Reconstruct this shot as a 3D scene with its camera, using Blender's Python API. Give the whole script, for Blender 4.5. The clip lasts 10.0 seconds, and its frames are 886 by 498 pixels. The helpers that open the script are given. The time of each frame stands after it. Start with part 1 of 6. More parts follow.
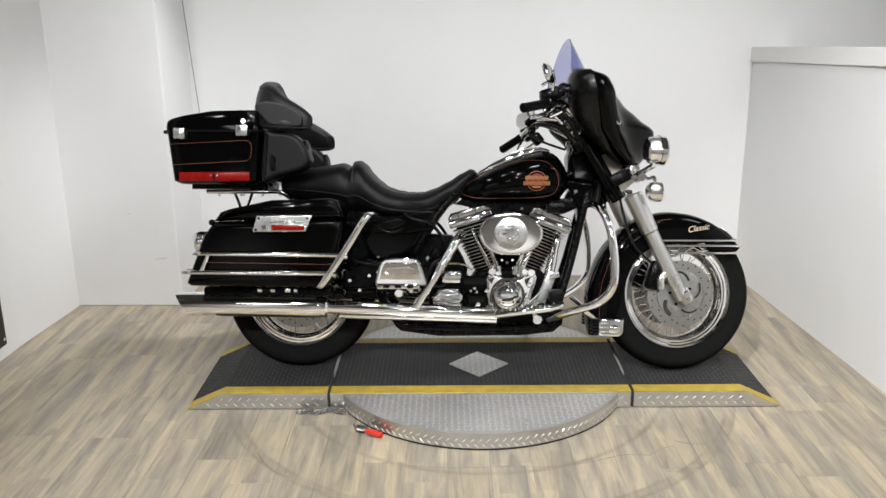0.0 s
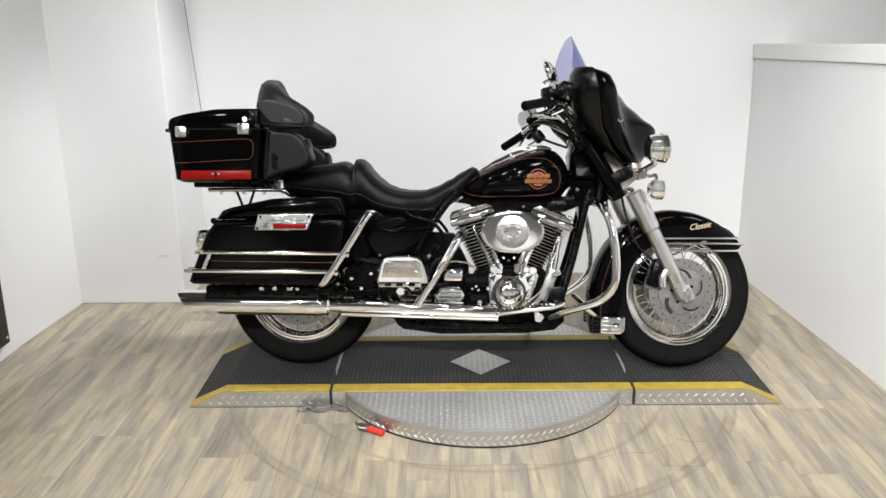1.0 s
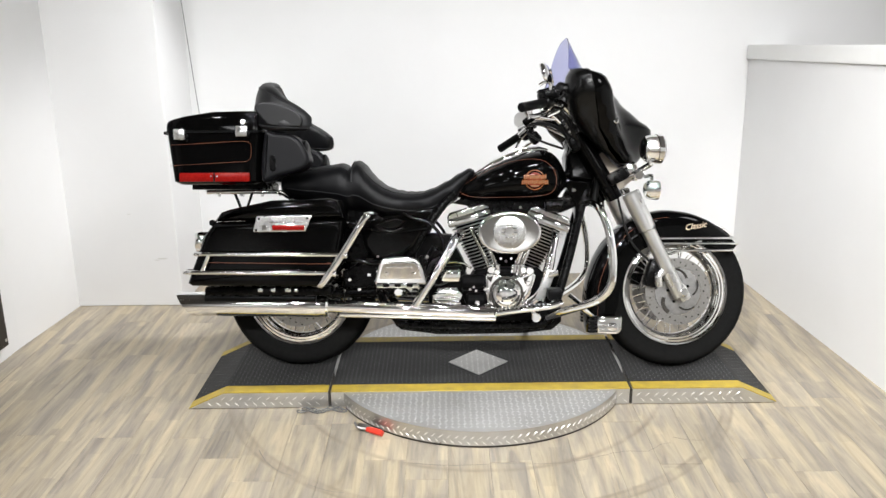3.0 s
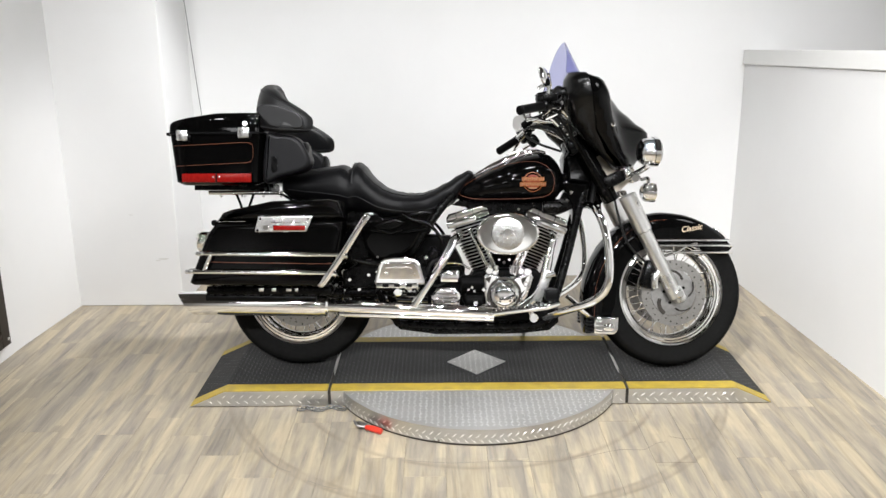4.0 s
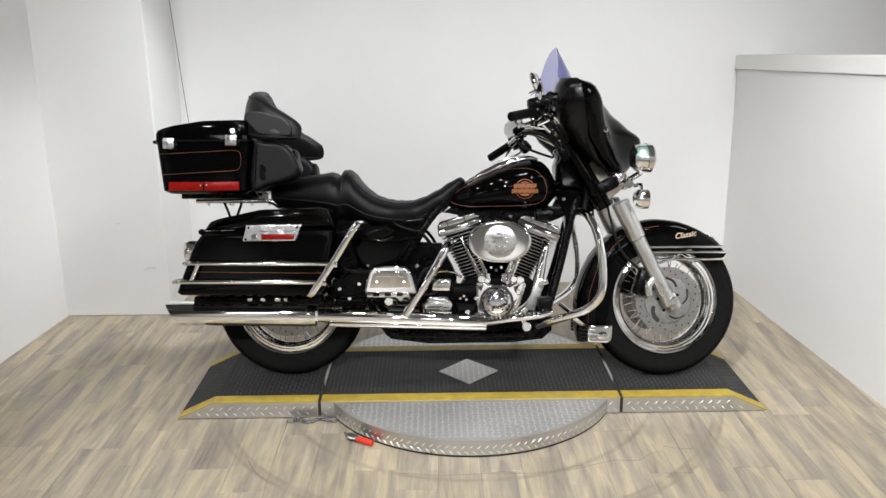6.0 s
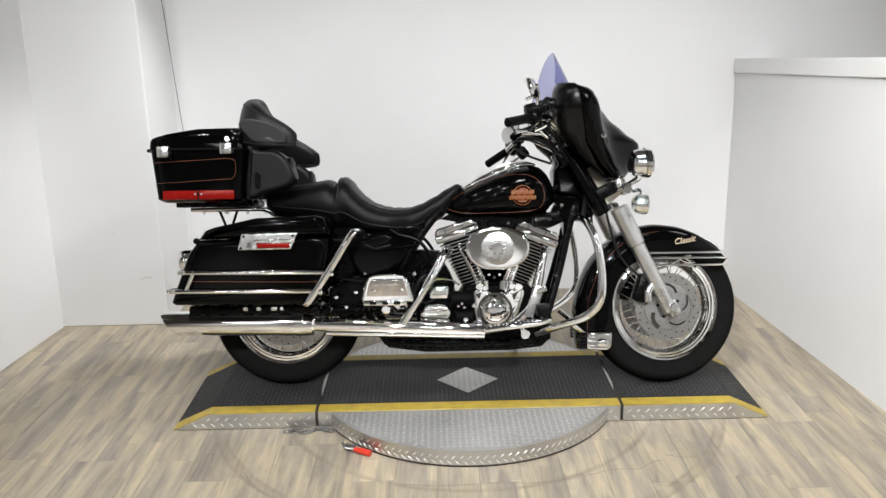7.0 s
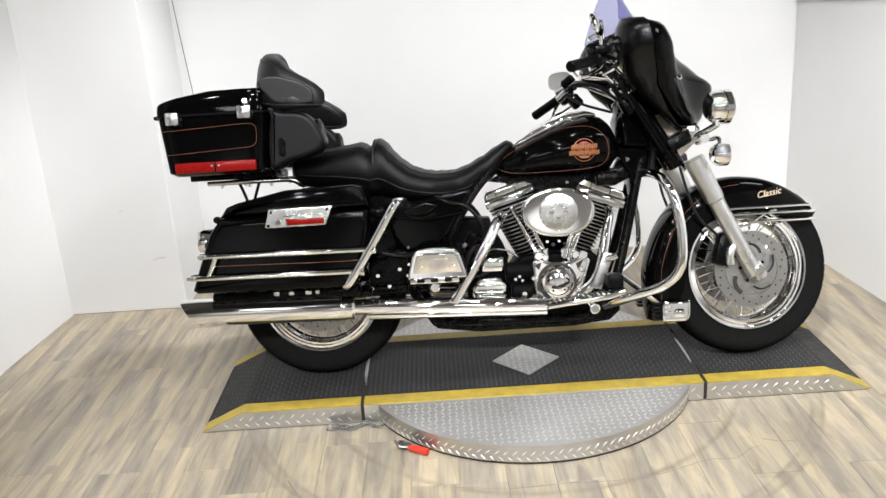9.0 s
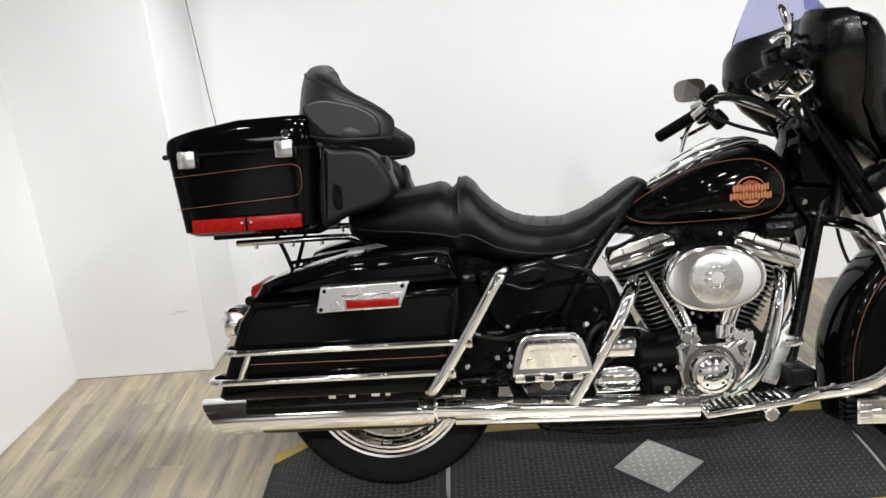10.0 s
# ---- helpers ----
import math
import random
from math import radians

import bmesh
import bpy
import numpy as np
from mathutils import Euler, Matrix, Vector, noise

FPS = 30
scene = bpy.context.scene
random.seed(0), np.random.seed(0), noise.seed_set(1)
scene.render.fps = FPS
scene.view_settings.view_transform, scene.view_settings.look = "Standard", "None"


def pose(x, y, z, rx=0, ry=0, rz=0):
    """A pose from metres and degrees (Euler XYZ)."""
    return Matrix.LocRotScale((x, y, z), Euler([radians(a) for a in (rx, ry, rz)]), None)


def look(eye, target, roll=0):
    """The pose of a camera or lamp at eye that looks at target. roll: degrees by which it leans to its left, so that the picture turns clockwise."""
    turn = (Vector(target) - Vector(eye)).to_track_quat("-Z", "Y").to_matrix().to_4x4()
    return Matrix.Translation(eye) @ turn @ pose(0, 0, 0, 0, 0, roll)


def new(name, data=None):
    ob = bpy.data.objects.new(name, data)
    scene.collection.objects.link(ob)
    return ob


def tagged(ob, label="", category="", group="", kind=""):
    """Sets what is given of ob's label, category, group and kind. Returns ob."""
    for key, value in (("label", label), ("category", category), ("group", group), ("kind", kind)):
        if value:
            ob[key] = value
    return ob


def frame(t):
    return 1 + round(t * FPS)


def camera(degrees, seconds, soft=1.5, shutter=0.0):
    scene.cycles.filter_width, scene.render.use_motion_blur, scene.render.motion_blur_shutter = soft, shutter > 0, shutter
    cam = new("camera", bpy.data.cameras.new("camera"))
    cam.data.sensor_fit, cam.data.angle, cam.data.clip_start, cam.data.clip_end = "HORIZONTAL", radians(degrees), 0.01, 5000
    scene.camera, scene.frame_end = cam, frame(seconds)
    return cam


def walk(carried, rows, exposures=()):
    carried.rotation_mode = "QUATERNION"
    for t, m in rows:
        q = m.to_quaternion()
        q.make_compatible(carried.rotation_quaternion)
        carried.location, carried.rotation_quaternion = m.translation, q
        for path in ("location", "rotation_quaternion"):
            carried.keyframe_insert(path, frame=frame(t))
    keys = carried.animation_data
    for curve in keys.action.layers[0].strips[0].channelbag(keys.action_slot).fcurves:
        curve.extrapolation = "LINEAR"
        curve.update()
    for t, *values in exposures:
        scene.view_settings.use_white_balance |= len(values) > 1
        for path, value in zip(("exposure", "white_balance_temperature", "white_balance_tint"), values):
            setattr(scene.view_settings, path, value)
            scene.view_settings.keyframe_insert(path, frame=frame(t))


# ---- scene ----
cam = camera(54.8, 10.0)
PATH = [
    (0, (-0.137, -3.451, 1.592), (-0.144, -1.529, 1.038), -0.4),
    (0.5, (-0.132, -3.452, 1.598), (-0.149, -1.533, 1.034), -0.6),
    (1, (-0.133, -3.451, 1.601), (-0.146, -1.532, 1.038), -0.5),
    (1.5, (-0.148, -3.455, 1.593), (-0.157, -1.534, 1.034), -0.5),
    (2, (-0.14, -3.454, 1.599), (-0.156, -1.536, 1.031), -0.7),
    (3.5, (-0.144, -3.496, 1.602), (-0.139, -1.573, 1.05), -0.6),
    (4, (-0.145, -3.518, 1.601), (-0.143, -1.595, 1.052), -0.4),
    (4.5, (-0.14, -3.512, 1.608), (-0.144, -1.591, 1.051), -0.6),
    (5, (-0.137, -3.501, 1.605), (-0.138, -1.575, 1.066), -1.0),
    (5.5, (-0.142, -3.483, 1.601), (-0.122, -1.558, 1.059), -0.4),
    (7, (-0.127, -3.436, 1.597), (-0.108, -1.507, 1.073), -1.0),
    (7.5, (-0.12, -3.411, 1.591), (-0.091, -1.487, 1.045), -0.9),
    (8, (-0.132, -3.379, 1.597), (-0.083, -1.458, 1.042), -1.1),
    (8.3, (-0.173, -3.318, 1.605), (-0.096, -1.405, 1.029), -0.9),
    (8.5, (-0.223, -3.281, 1.582), (-0.117, -1.364, 1.02), -2.2),
    (8.7, (-0.260, -3.197, 1.583), (-0.175, -1.297, 0.968), -4.2),
    (9, (-0.296, -3.017, 1.544), (-0.293, -1.118, 0.916), -3.7),
    (9.2, (-0.316, -2.834, 1.536), (-0.460, -0.951, 0.877), -3.2),
    (9.4, (-0.349, -2.664, 1.553), (-0.518, -0.768, 0.935), -2.9),
    (9.5, (-0.377, -2.591, 1.545), (-0.547, -0.694, 0.932), -3.2),
    (9.7, (-0.445, -2.413, 1.539), (-0.587, -0.511, 0.936), -4.3),
    (10, (-0.501, -2.16, 1.544), (-0.564, -0.272, 0.887), -5.0),
]
EXPOSURES = [(0, -0.34), (1, -0.2), (2, 0.02), (3.5, 0.02), (4.5, -0.1), (5.5, -0.32), (7, -0.26), (7.5, -0.14), (9, 0.02), (10, -0.05)]
walk(cam, [(t, look(eye, target, roll)) for t, eye, target, roll in PATH], EXPOSURES)

# ---- light: spots aimed at the display bay and its walls, and a dim showroom behind the viewer ----
world = bpy.data.worlds.new("world")
scene.world = world
world.use_nodes = True
world.node_tree.nodes["Background"].inputs[0].default_value = (0.9, 0.95, 1.0, 1)
world.node_tree.nodes["Background"].inputs[1].default_value = 0.02


def aimed_spot(x, y, z, target, power, angle=95, size=0.045):
    data = bpy.data.lights.new("aimed_spot_light", "SPOT")
    data.spot_size, data.spot_blend, data.shadow_soft_size = radians(angle), 1.0, size
    data.energy, data.color = power, (0.985, 0.99, 1.0)
    ob = new("aimed_spot_light", data)
    ob.matrix_world = look((x, y, z), target)
    return ob


def overhead_area(x, y, power, sx=0.6, sy=0.6):
    data = bpy.data.lights.new("overhead_area_light", "AREA")
    data.shape, data.size, data.size_y, data.energy, data.color = "RECTANGLE", sx, sy, power, (0.985, 0.99, 1.0)
    ob = new("overhead_area_light", data)
    ob.matrix_world = pose(x, y, 2.95)
    return ob


for lx, power in ((-1.9, 85), (-1.15, 125), (-0.4, 150), (0.35, 145), (1.1, 135), (1.7, 135)):
    aimed_spot(lx, -1.9, 2.85, (lx * 0.95, 1.48, 0.8), power, 50)
for lx in (-1.6, -0.55, 0.5, 1.5):
    aimed_spot(lx, -3.4, 2.85, (lx * 0.75, -1.35, 0.0), 310, 62)
for lx in (-1.3, -0.65, 0.0, 0.55, 1.1):
    overhead_area(lx, -0.75, 9, 0.1, 0.1)
# fill spots with no known fixture, added to brighten the side walls
aimed_spot(-0.3, -2.4, 2.85, (1.74, 0.1, 0.5), 540, 40)
aimed_spot(-0.1, 0.55, 2.9, (-1.75, 0.85, 0.35), 230, 46, 0.1)
aimed_spot(0.9, -2.4, 2.85, (-2.25, -0.2, 0.45), 240, 40, 0.1)
# unseen area lamps added to fill the showroom and the space past the partition
for lx, ly in ((-2.5, -5.5), (0.0, -5.5), (2.2, -5.5), (2.6, -1.0)):
    overhead_area(lx, ly, 20)
# added spots that brighten the unseen front wall for the chrome to mirror
for lx in (-3.3, -1.5, 0.4, 2.3):
    aimed_spot(lx, -6.2, 2.85, (lx, -8.0, 1.3), 420, 42)

# ---- materials ----
def material(name, color, rough=0.5, metal=0.0, coat=0.0, spec=0.5):
    m = bpy.data.materials.new(name)
    m.use_nodes = True
    b = m.node_tree.nodes["Principled BSDF"]
    b.inputs["Base Color"].default_value = (*color, 1)
    b.inputs["Roughness"].default_value = rough
    b.inputs["Metallic"].default_value = metal
    b.inputs["Coat Weight"].default_value = coat
    b.inputs["Coat Roughness"].default_value = 0.03
    b.inputs["Specular IOR Level"].default_value = spec
    return m


def node(m, kind, **values):
    n = m.node_tree.nodes.new(kind)
    for key, value in values.items():
        n.inputs[key].default_value = value
    return n


def link(m, a, b):
    m.node_tree.links.new(a, b)


def bsdf(m):
    return m.node_tree.nodes["Principled BSDF"]


def grain(m, scale, amount, colors=None, rough=None, detail=6.0, stretch=(1, 1, 1), bump=0.0, distance=0.002, seed=0.0):
    """Noise in object space that varies the colour, the gloss and the relief of a material."""
    at = node(m, "ShaderNodeTexCoord")
    mp = node(m, "ShaderNodeMapping", Scale=stretch, Location=(seed, seed * 0.7, seed * 1.3))
    link(m, at.outputs["Object"], mp.inputs["Vector"])
    nz = node(m, "ShaderNodeTexNoise", Scale=scale, Detail=detail, Roughness=0.6)
    link(m, mp.outputs["Vector"], nz.inputs["Vector"])
    if colors:
        mix = node(m, "ShaderNodeValToRGB")
        mix.color_ramp.elements[0].position, mix.color_ramp.elements[1].position = 0.5 - amount, 0.5 + amount
        mix.color_ramp.elements[0].color, mix.color_ramp.elements[1].color = (*colors[0], 1), (*colors[1], 1)
        link(m, nz.outputs["Fac"], mix.inputs["Fac"])
        link(m, mix.outputs["Color"], bsdf(m).inputs["Base Color"])
    if rough:
        mr = node(m, "ShaderNodeMapRange")
        mr.inputs["From Min"].default_value, mr.inputs["From Max"].default_value = 0.3, 0.7
        mr.inputs["To Min"].default_value, mr.inputs["To Max"].default_value = rough
        link(m, nz.outputs["Fac"], mr.inputs["Value"])
        link(m, mr.outputs["Result"], bsdf(m).inputs["Roughness"])
    if bump:
        bp = node(m, "ShaderNodeBump", Strength=bump, Distance=distance)
        link(m, nz.outputs["Fac"], bp.inputs["Height"])
        link(m, bp.outputs["Normal"], bsdf(m).inputs["Normal"])
    return m


WALL = grain(material("white_wall_paint", (0.8, 0.8, 0.78), 0.65), 1.6, 0.35, ((0.765, 0.765, 0.76), (0.825, 0.825, 0.825)), (0.55, 0.75), bump=0.12, distance=0.003)
TRIM = grain(material("white_trim_paint", (0.82, 0.82, 0.8), 0.4), 5, 0.3, ((0.8, 0.8, 0.78), (0.85, 0.85, 0.84)), (0.35, 0.5))
CEIL = grain(material("dark_ceiling_paint", (0.1, 0.097, 0.09), 0.9), 3, 0.3, ((0.08, 0.078, 0.072), (0.12, 0.115, 0.108)))
BACK = grain(material("showroom_wall_paint", (0.54, 0.53, 0.51), 0.8), 1.2, 0.3, ((0.5, 0.49, 0.47), (0.58, 0.57, 0.55)))
PAINT = grain(material("black_gloss_paint", (0.0015, 0.0015, 0.0015), 0.05, 0, 0.02), 60, 0.3, None, (0.025, 0.07))
bsdf(PAINT).inputs["Specular IOR Level"].default_value = 0.11
MATTE = grain(material("black_textured_plastic", (0.005, 0.005, 0.0055), 0.42), 400, 0.3, ((0.0012, 0.0012, 0.0013), (0.003, 0.003, 0.0033)), (0.3, 0.46), bump=0.15, distance=0.0006)
bsdf(MATTE).inputs["Specular IOR Level"].default_value = 0.1
FRAME = grain(material("black_frame_enamel", (0.002, 0.002, 0.002), 0.22, 0, 0.05), 40, 0.3, ((0.001, 0.001, 0.001), (0.003, 0.003, 0.003)), (0.15, 0.4))
bsdf(FRAME).inputs["Specular IOR Level"].default_value = 0.09
POD = grain(material("grey_black_moulded_plastic", (0.018, 0.019, 0.022), 0.5), 400, 0.3, ((0.003, 0.003, 0.004), (0.0055, 0.0055, 0.007)), (0.4, 0.5), bump=0.15, distance=0.0006)
bsdf(POD).inputs["Specular IOR Level"].default_value = 0.26
DASH = grain(material("satin_black_moulding", (0.002, 0.002, 0.002), 0.24), 300, 0.3, None, (0.2, 0.3))
bsdf(DASH).inputs["Specular IOR Level"].default_value = 0.24
GLINT_BLACK = material("glossy_black_for_glints", (0.002, 0.002, 0.002), 0.1, 0.0, 0.0, 0.2)
DULL = grain(material("dull_steel", (0.25, 0.25, 0.25), 0.5, 1.0), 60, 0.3, ((0.26, 0.255, 0.25), (0.4, 0.395, 0.385)), (0.3, 0.5))
CHROME = grain(material("chrome", (0.95, 0.95, 0.95), 0.04, 1.0), 25, 0.3, None, (0.02, 0.06))
SATIN = grain(material("satin_aluminium", (0.66, 0.66, 0.65), 0.3, 1.0), 90, 0.35, ((0.58, 0.58, 0.57), (0.68, 0.68, 0.67)), (0.24, 0.38))
FORKALLOY = grain(material("brushed_fork_alloy", (0.7, 0.7, 0.69), 0.3, 1.0), 8, 0.3, ((0.62, 0.62, 0.61), (0.72, 0.72, 0.71)), (0.26, 0.34))
POLISHED = grain(material("polished_alloy", (0.84, 0.84, 0.83), 0.24, 1.0), 30, 0.3, None, (0.18, 0.32))
# the tan floor reflection in the deflector is painted as base colour
TAN_REFLECTION = grain(material("metal_with_tan_reflection", (0.5, 0.45, 0.37), 0.34, 0.8), 20, 0.3, ((0.42, 0.38, 0.32), (0.6, 0.55, 0.46)), (0.28, 0.42))
STEEL = grain(material("brake_steel", (0.6, 0.58, 0.55), 0.3, 1.0), 120, 0.35, ((0.3, 0.29, 0.275), (0.44, 0.43, 0.41)), (0.26, 0.4))
ENGINE = grain(material("black_wrinkle_enamel", (0.005, 0.005, 0.005), 0.45), 200, 0.3, ((0.001, 0.001, 0.001), (0.003, 0.003, 0.003)), (0.35, 0.6), bump=0.25, distance=0.0008)
bsdf(ENGINE).inputs["Specular IOR Level"].default_value = 0.05
FINEDGE = material("machined_fin_edge", (0.62, 0.62, 0.61), 0.28, 1.0)
RUBBER = grain(material("tyre_rubber", (0.005, 0.005, 0.005), 0.62), 60, 0.35, ((0.004, 0.004, 0.004), (0.010, 0.010, 0.0097)), (0.45, 0.7), bump=0.2, distance=0.0008)
bsdf(RUBBER).inputs["Specular IOR Level"].default_value = 0.04
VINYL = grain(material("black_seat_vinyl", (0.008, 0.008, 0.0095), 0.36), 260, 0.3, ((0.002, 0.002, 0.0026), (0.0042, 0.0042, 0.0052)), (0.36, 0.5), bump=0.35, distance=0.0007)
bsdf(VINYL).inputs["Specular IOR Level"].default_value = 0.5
# same vinyl, darker and less glossy: the seat's shade put into the material
SHADED_VINYL = grain(material("black_vinyl_shaded", (0.004, 0.004, 0.0045), 0.4), 260, 0.3, ((0.0015, 0.0015, 0.002), (0.0034, 0.0034, 0.0042)), (0.36, 0.5), bump=0.35, distance=0.0007)
bsdf(SHADED_VINYL).inputs["Specular IOR Level"].default_value = 0.2
SEAM = material("seat_seam_thread", (0.008, 0.008, 0.009), 0.6)
REDLENS = grain(material("red_lens", (0.3, 0.005, 0.004), 0.24, 0, 0.02, 0.12), 180, 0.2, ((0.17, 0.003, 0.0025), (0.29, 0.010, 0.007)), bump=0.1, distance=0.001)
STRIPE = material("orange_pinstripe", (0.22, 0.08, 0.045), 0.3, 0, 0.4)
LOGO_ORANGE = material("orange_decal", (0.6, 0.2, 0.06), 0.3, 0, 0.4)
LOGO_CREAM = material("cream_decal", (0.62, 0.38, 0.22), 0.3, 0, 0.4)
LOGO_RED = material("red_decal", (0.4, 0.06, 0.03), 0.3, 0, 0.4)
GOLD = material("gold_lettering", (0.7, 0.55, 0.4), 0.3, 0.4, 0.5)
PLATE = grain(material("diamond_plate_aluminium", (0.5, 0.5, 0.49), 0.5, 0.7), 6, 0.3, ((0.46, 0.455, 0.44), (0.62, 0.615, 0.6)), (0.38, 0.56))
SKIRT = grain(material("polished_tread_plate", (0.7, 0.7, 0.69), 0.25, 1.0), 7, 0.3, ((0.48, 0.48, 0.47), (0.68, 0.68, 0.67)), (0.26, 0.42), bump=0.1, distance=0.001)
CHAINSTEEL = grain(material("oily_chain_steel", (0.2, 0.2, 0.2), 0.45, 1.0), 60, 0.3, ((0.1, 0.1, 0.1), (0.26, 0.26, 0.255)), (0.35, 0.55))
LUG = grain(material("worn_tread_lug", (0.85, 0.85, 0.84), 0.32, 0.6), 40, 0.3, ((0.84, 0.84, 0.83), (0.93, 0.93, 0.92)), (0.25, 0.42))
MAT = grain(material("black_tread_coating", (0.02, 0.02, 0.0205), 0.55), 9, 0.28, ((0.018, 0.018, 0.0182), (0.046, 0.046, 0.0455)), (0.4, 0.62), bump=0.3, distance=0.001)
bsdf(MAT).inputs["Specular IOR Level"].default_value = 0.07
# paler than the deck: wear, and glints painted as colour
MATLUG = grain(material("worn_glinting_black_lug", (0.05, 0.05, 0.05), 0.34), 12, 0.3, ((0.035, 0.035, 0.035), (0.11, 0.11, 0.109)), (0.3, 0.5))
bsdf(MATLUG).inputs["Specular IOR Level"].default_value = 0.2
YELLOW = grain(material("yellow_safety_paint", (0.5, 0.36, 0.05), 0.5), 24, 0.28, ((0.3, 0.22, 0.04), (0.56, 0.41, 0.055)), (0.4, 0.65), bump=0.2, distance=0.001)
RED_PLASTIC = material("red_plastic", (0.62, 0.04, 0.02), 0.35)
CABLE = material("black_cable", (0.004, 0.004, 0.004), 0.5, spec=0.25)
WOODFRAME = grain(material("dark_stained_wood", (0.01, 0.008, 0.006), 0.45), 12, 0.3, ((0.006, 0.005, 0.004), (0.03, 0.022, 0.015)), (0.35, 0.6), stretch=(1, 1, 0.15), bump=0.2)
MESHMETAL = material("black_expanded_metal", (0.025, 0.025, 0.025), 0.5, 0.3)
MIRROR = material("mirror_glass", (0.85, 0.85, 0.85), 0.02, 1.0)
# for joints, and for shade in gaps, recesses, slots and holes painted as colour
GAP = material("dark_joint_and_shade", (0.03, 0.026, 0.022), 0.9)
WALLMARK = material("grey_wall_scuff", (0.67, 0.66, 0.64), 0.8)
SCUFF = material("dark_floor_scuff", (0.23, 0.205, 0.175), 0.8)
UNDER = material("floor_underlay", (0.16, 0.135, 0.105), 0.9)

SHIELD = material("violet_tinted_acrylic", (0.50, 0.51, 0.73), 0.03)
bsdf(SHIELD).inputs["Transmission Weight"].default_value = 1.0
bsdf(SHIELD).inputs["IOR"].default_value = 1.15

CLEAR = material("clear_lens", (0.8, 0.8, 0.8), 0.05, 0.6, 1.0)


def plank_material():
    m = material("wood_look_vinyl_plank", (0.4, 0.33, 0.25), 0.42)
    at = node(m, "ShaderNodeTexCoord")
    info = node(m, "ShaderNodeObjectInfo")
    isl = node(m, "ShaderNodeNewGeometry")
    add = node(m, "ShaderNodeMath")
    add.operation = "ADD"
    link(m, info.outputs["Random"], add.inputs[0])
    link(m, isl.outputs["Random Per Island"], add.inputs[1])
    sh = node(m, "ShaderNodeVectorMath")
    sh.operation = "MULTIPLY_ADD"
    sh.inputs[1].default_value = (1, 1, 1)
    cmb = node(m, "ShaderNodeCombineXYZ")
    mul = node(m, "ShaderNodeMath")
    mul.operation = "MULTIPLY"
    mul.inputs[1].default_value = 37.0
    link(m, add.outputs[0], mul.inputs[0])
    link(m, mul.outputs[0], cmb.inputs[0])
    link(m, mul.outputs[0], cmb.inputs[1])
    link(m, at.outputs["Object"], sh.inputs[0])
    link(m, cmb.outputs[0], sh.inputs[2])
    mp = node(m, "ShaderNodeMapping", Scale=(17.0, 1.3, 1.0))
    link(m, sh.outputs[0], mp.inputs["Vector"])
    n1 = node(m, "ShaderNodeTexNoise", Scale=1.5, Detail=9.0, Roughness=0.68, Distortion=1.1)
    link(m, mp.outputs["Vector"], n1.inputs["Vector"])
    mp2 = node(m, "ShaderNodeMapping", Scale=(7.5, 0.9, 1.0))
    link(m, sh.outputs[0], mp2.inputs["Vector"])
    n2 = node(m, "ShaderNodeTexNoise", Scale=2.2, Detail=4.0, Roughness=0.55, Distortion=0.9)
    link(m, mp2.outputs["Vector"], n2.inputs["Vector"])
    r1 = node(m, "ShaderNodeValToRGB")
    r1.color_ramp.elements[0].position, r1.color_ramp.elements[1].position = 0.36, 0.66
    r1.color_ramp.elements[0].color = (0.20, 0.168, 0.13, 1)
    r1.color_ramp.elements[1].color = (0.525, 0.455, 0.345, 1)
    e = r1.color_ramp.elements.new(0.5)
    e.color = (0.372, 0.325, 0.257, 1)
    link(m, n1.outputs["Fac"], r1.inputs["Fac"])
    r2 = node(m, "ShaderNodeValToRGB")
    r2.color_ramp.elements[0].position, r2.color_ramp.elements[1].position = 0.38, 0.62
    r2.color_ramp.elements[0].color = (0.24, 0.213, 0.18, 1)
    r2.color_ramp.elements[1].color = (0.50, 0.415, 0.275, 1)
    link(m, n2.outputs["Fac"], r2.inputs["Fac"])
    mx = node(m, "ShaderNodeMix")
    mx.data_type = "RGBA"
    mx.inputs[0].default_value = 0.56
    link(m, r1.outputs[0], mx.inputs[6])
    link(m, r2.outputs[0], mx.inputs[7])
    tone = node(m, "ShaderNodeMapRange")
    tone.inputs["From Max"].default_value = 2.0
    tone.inputs["To Min"].default_value, tone.inputs["To Max"].default_value = 0.84, 1.12
    link(m, add.outputs[0], tone.inputs["Value"])
    mt = node(m, "ShaderNodeVectorMath")
    mt.operation = "SCALE"
    # narrow printed strips within each board
    turn = node(m, "ShaderNodeMapping", Rotation=(0, 0, radians(90)))
    link(m, sh.outputs[0], turn.inputs["Vector"])
    strips = node(m, "ShaderNodeTexBrick", Scale=1.0, Bias=0.0)
    strips.inputs["Color1"].default_value, strips.inputs["Color2"].default_value = (0.84, 0.845, 0.87, 1), (1.10, 1.09, 1.06, 1)
    strips.inputs["Mortar Size"].default_value = 0.0
    strips.inputs["Brick Width"].default_value, strips.inputs["Row Height"].default_value = 0.42, 0.0505
    strips.offset, strips.offset_frequency = 0.37, 2
    link(m, turn.outputs["Vector"], strips.inputs["Vector"])
    sm = node(m, "ShaderNodeVectorMath")
    sm.operation = "MULTIPLY"
    link(m, mx.outputs[2], sm.inputs[0])
    link(m, strips.outputs["Color"], sm.inputs[1])
    link(m, sm.outputs[0], mt.inputs[0])
    link(m, tone.outputs["Result"], mt.inputs["Scale"])
    # worn ring where the turning platform rubs the floor
    geo = node(m, "ShaderNodeNewGeometry")
    sep = node(m, "ShaderNodeVectorMath")
    sep.operation = "MULTIPLY"
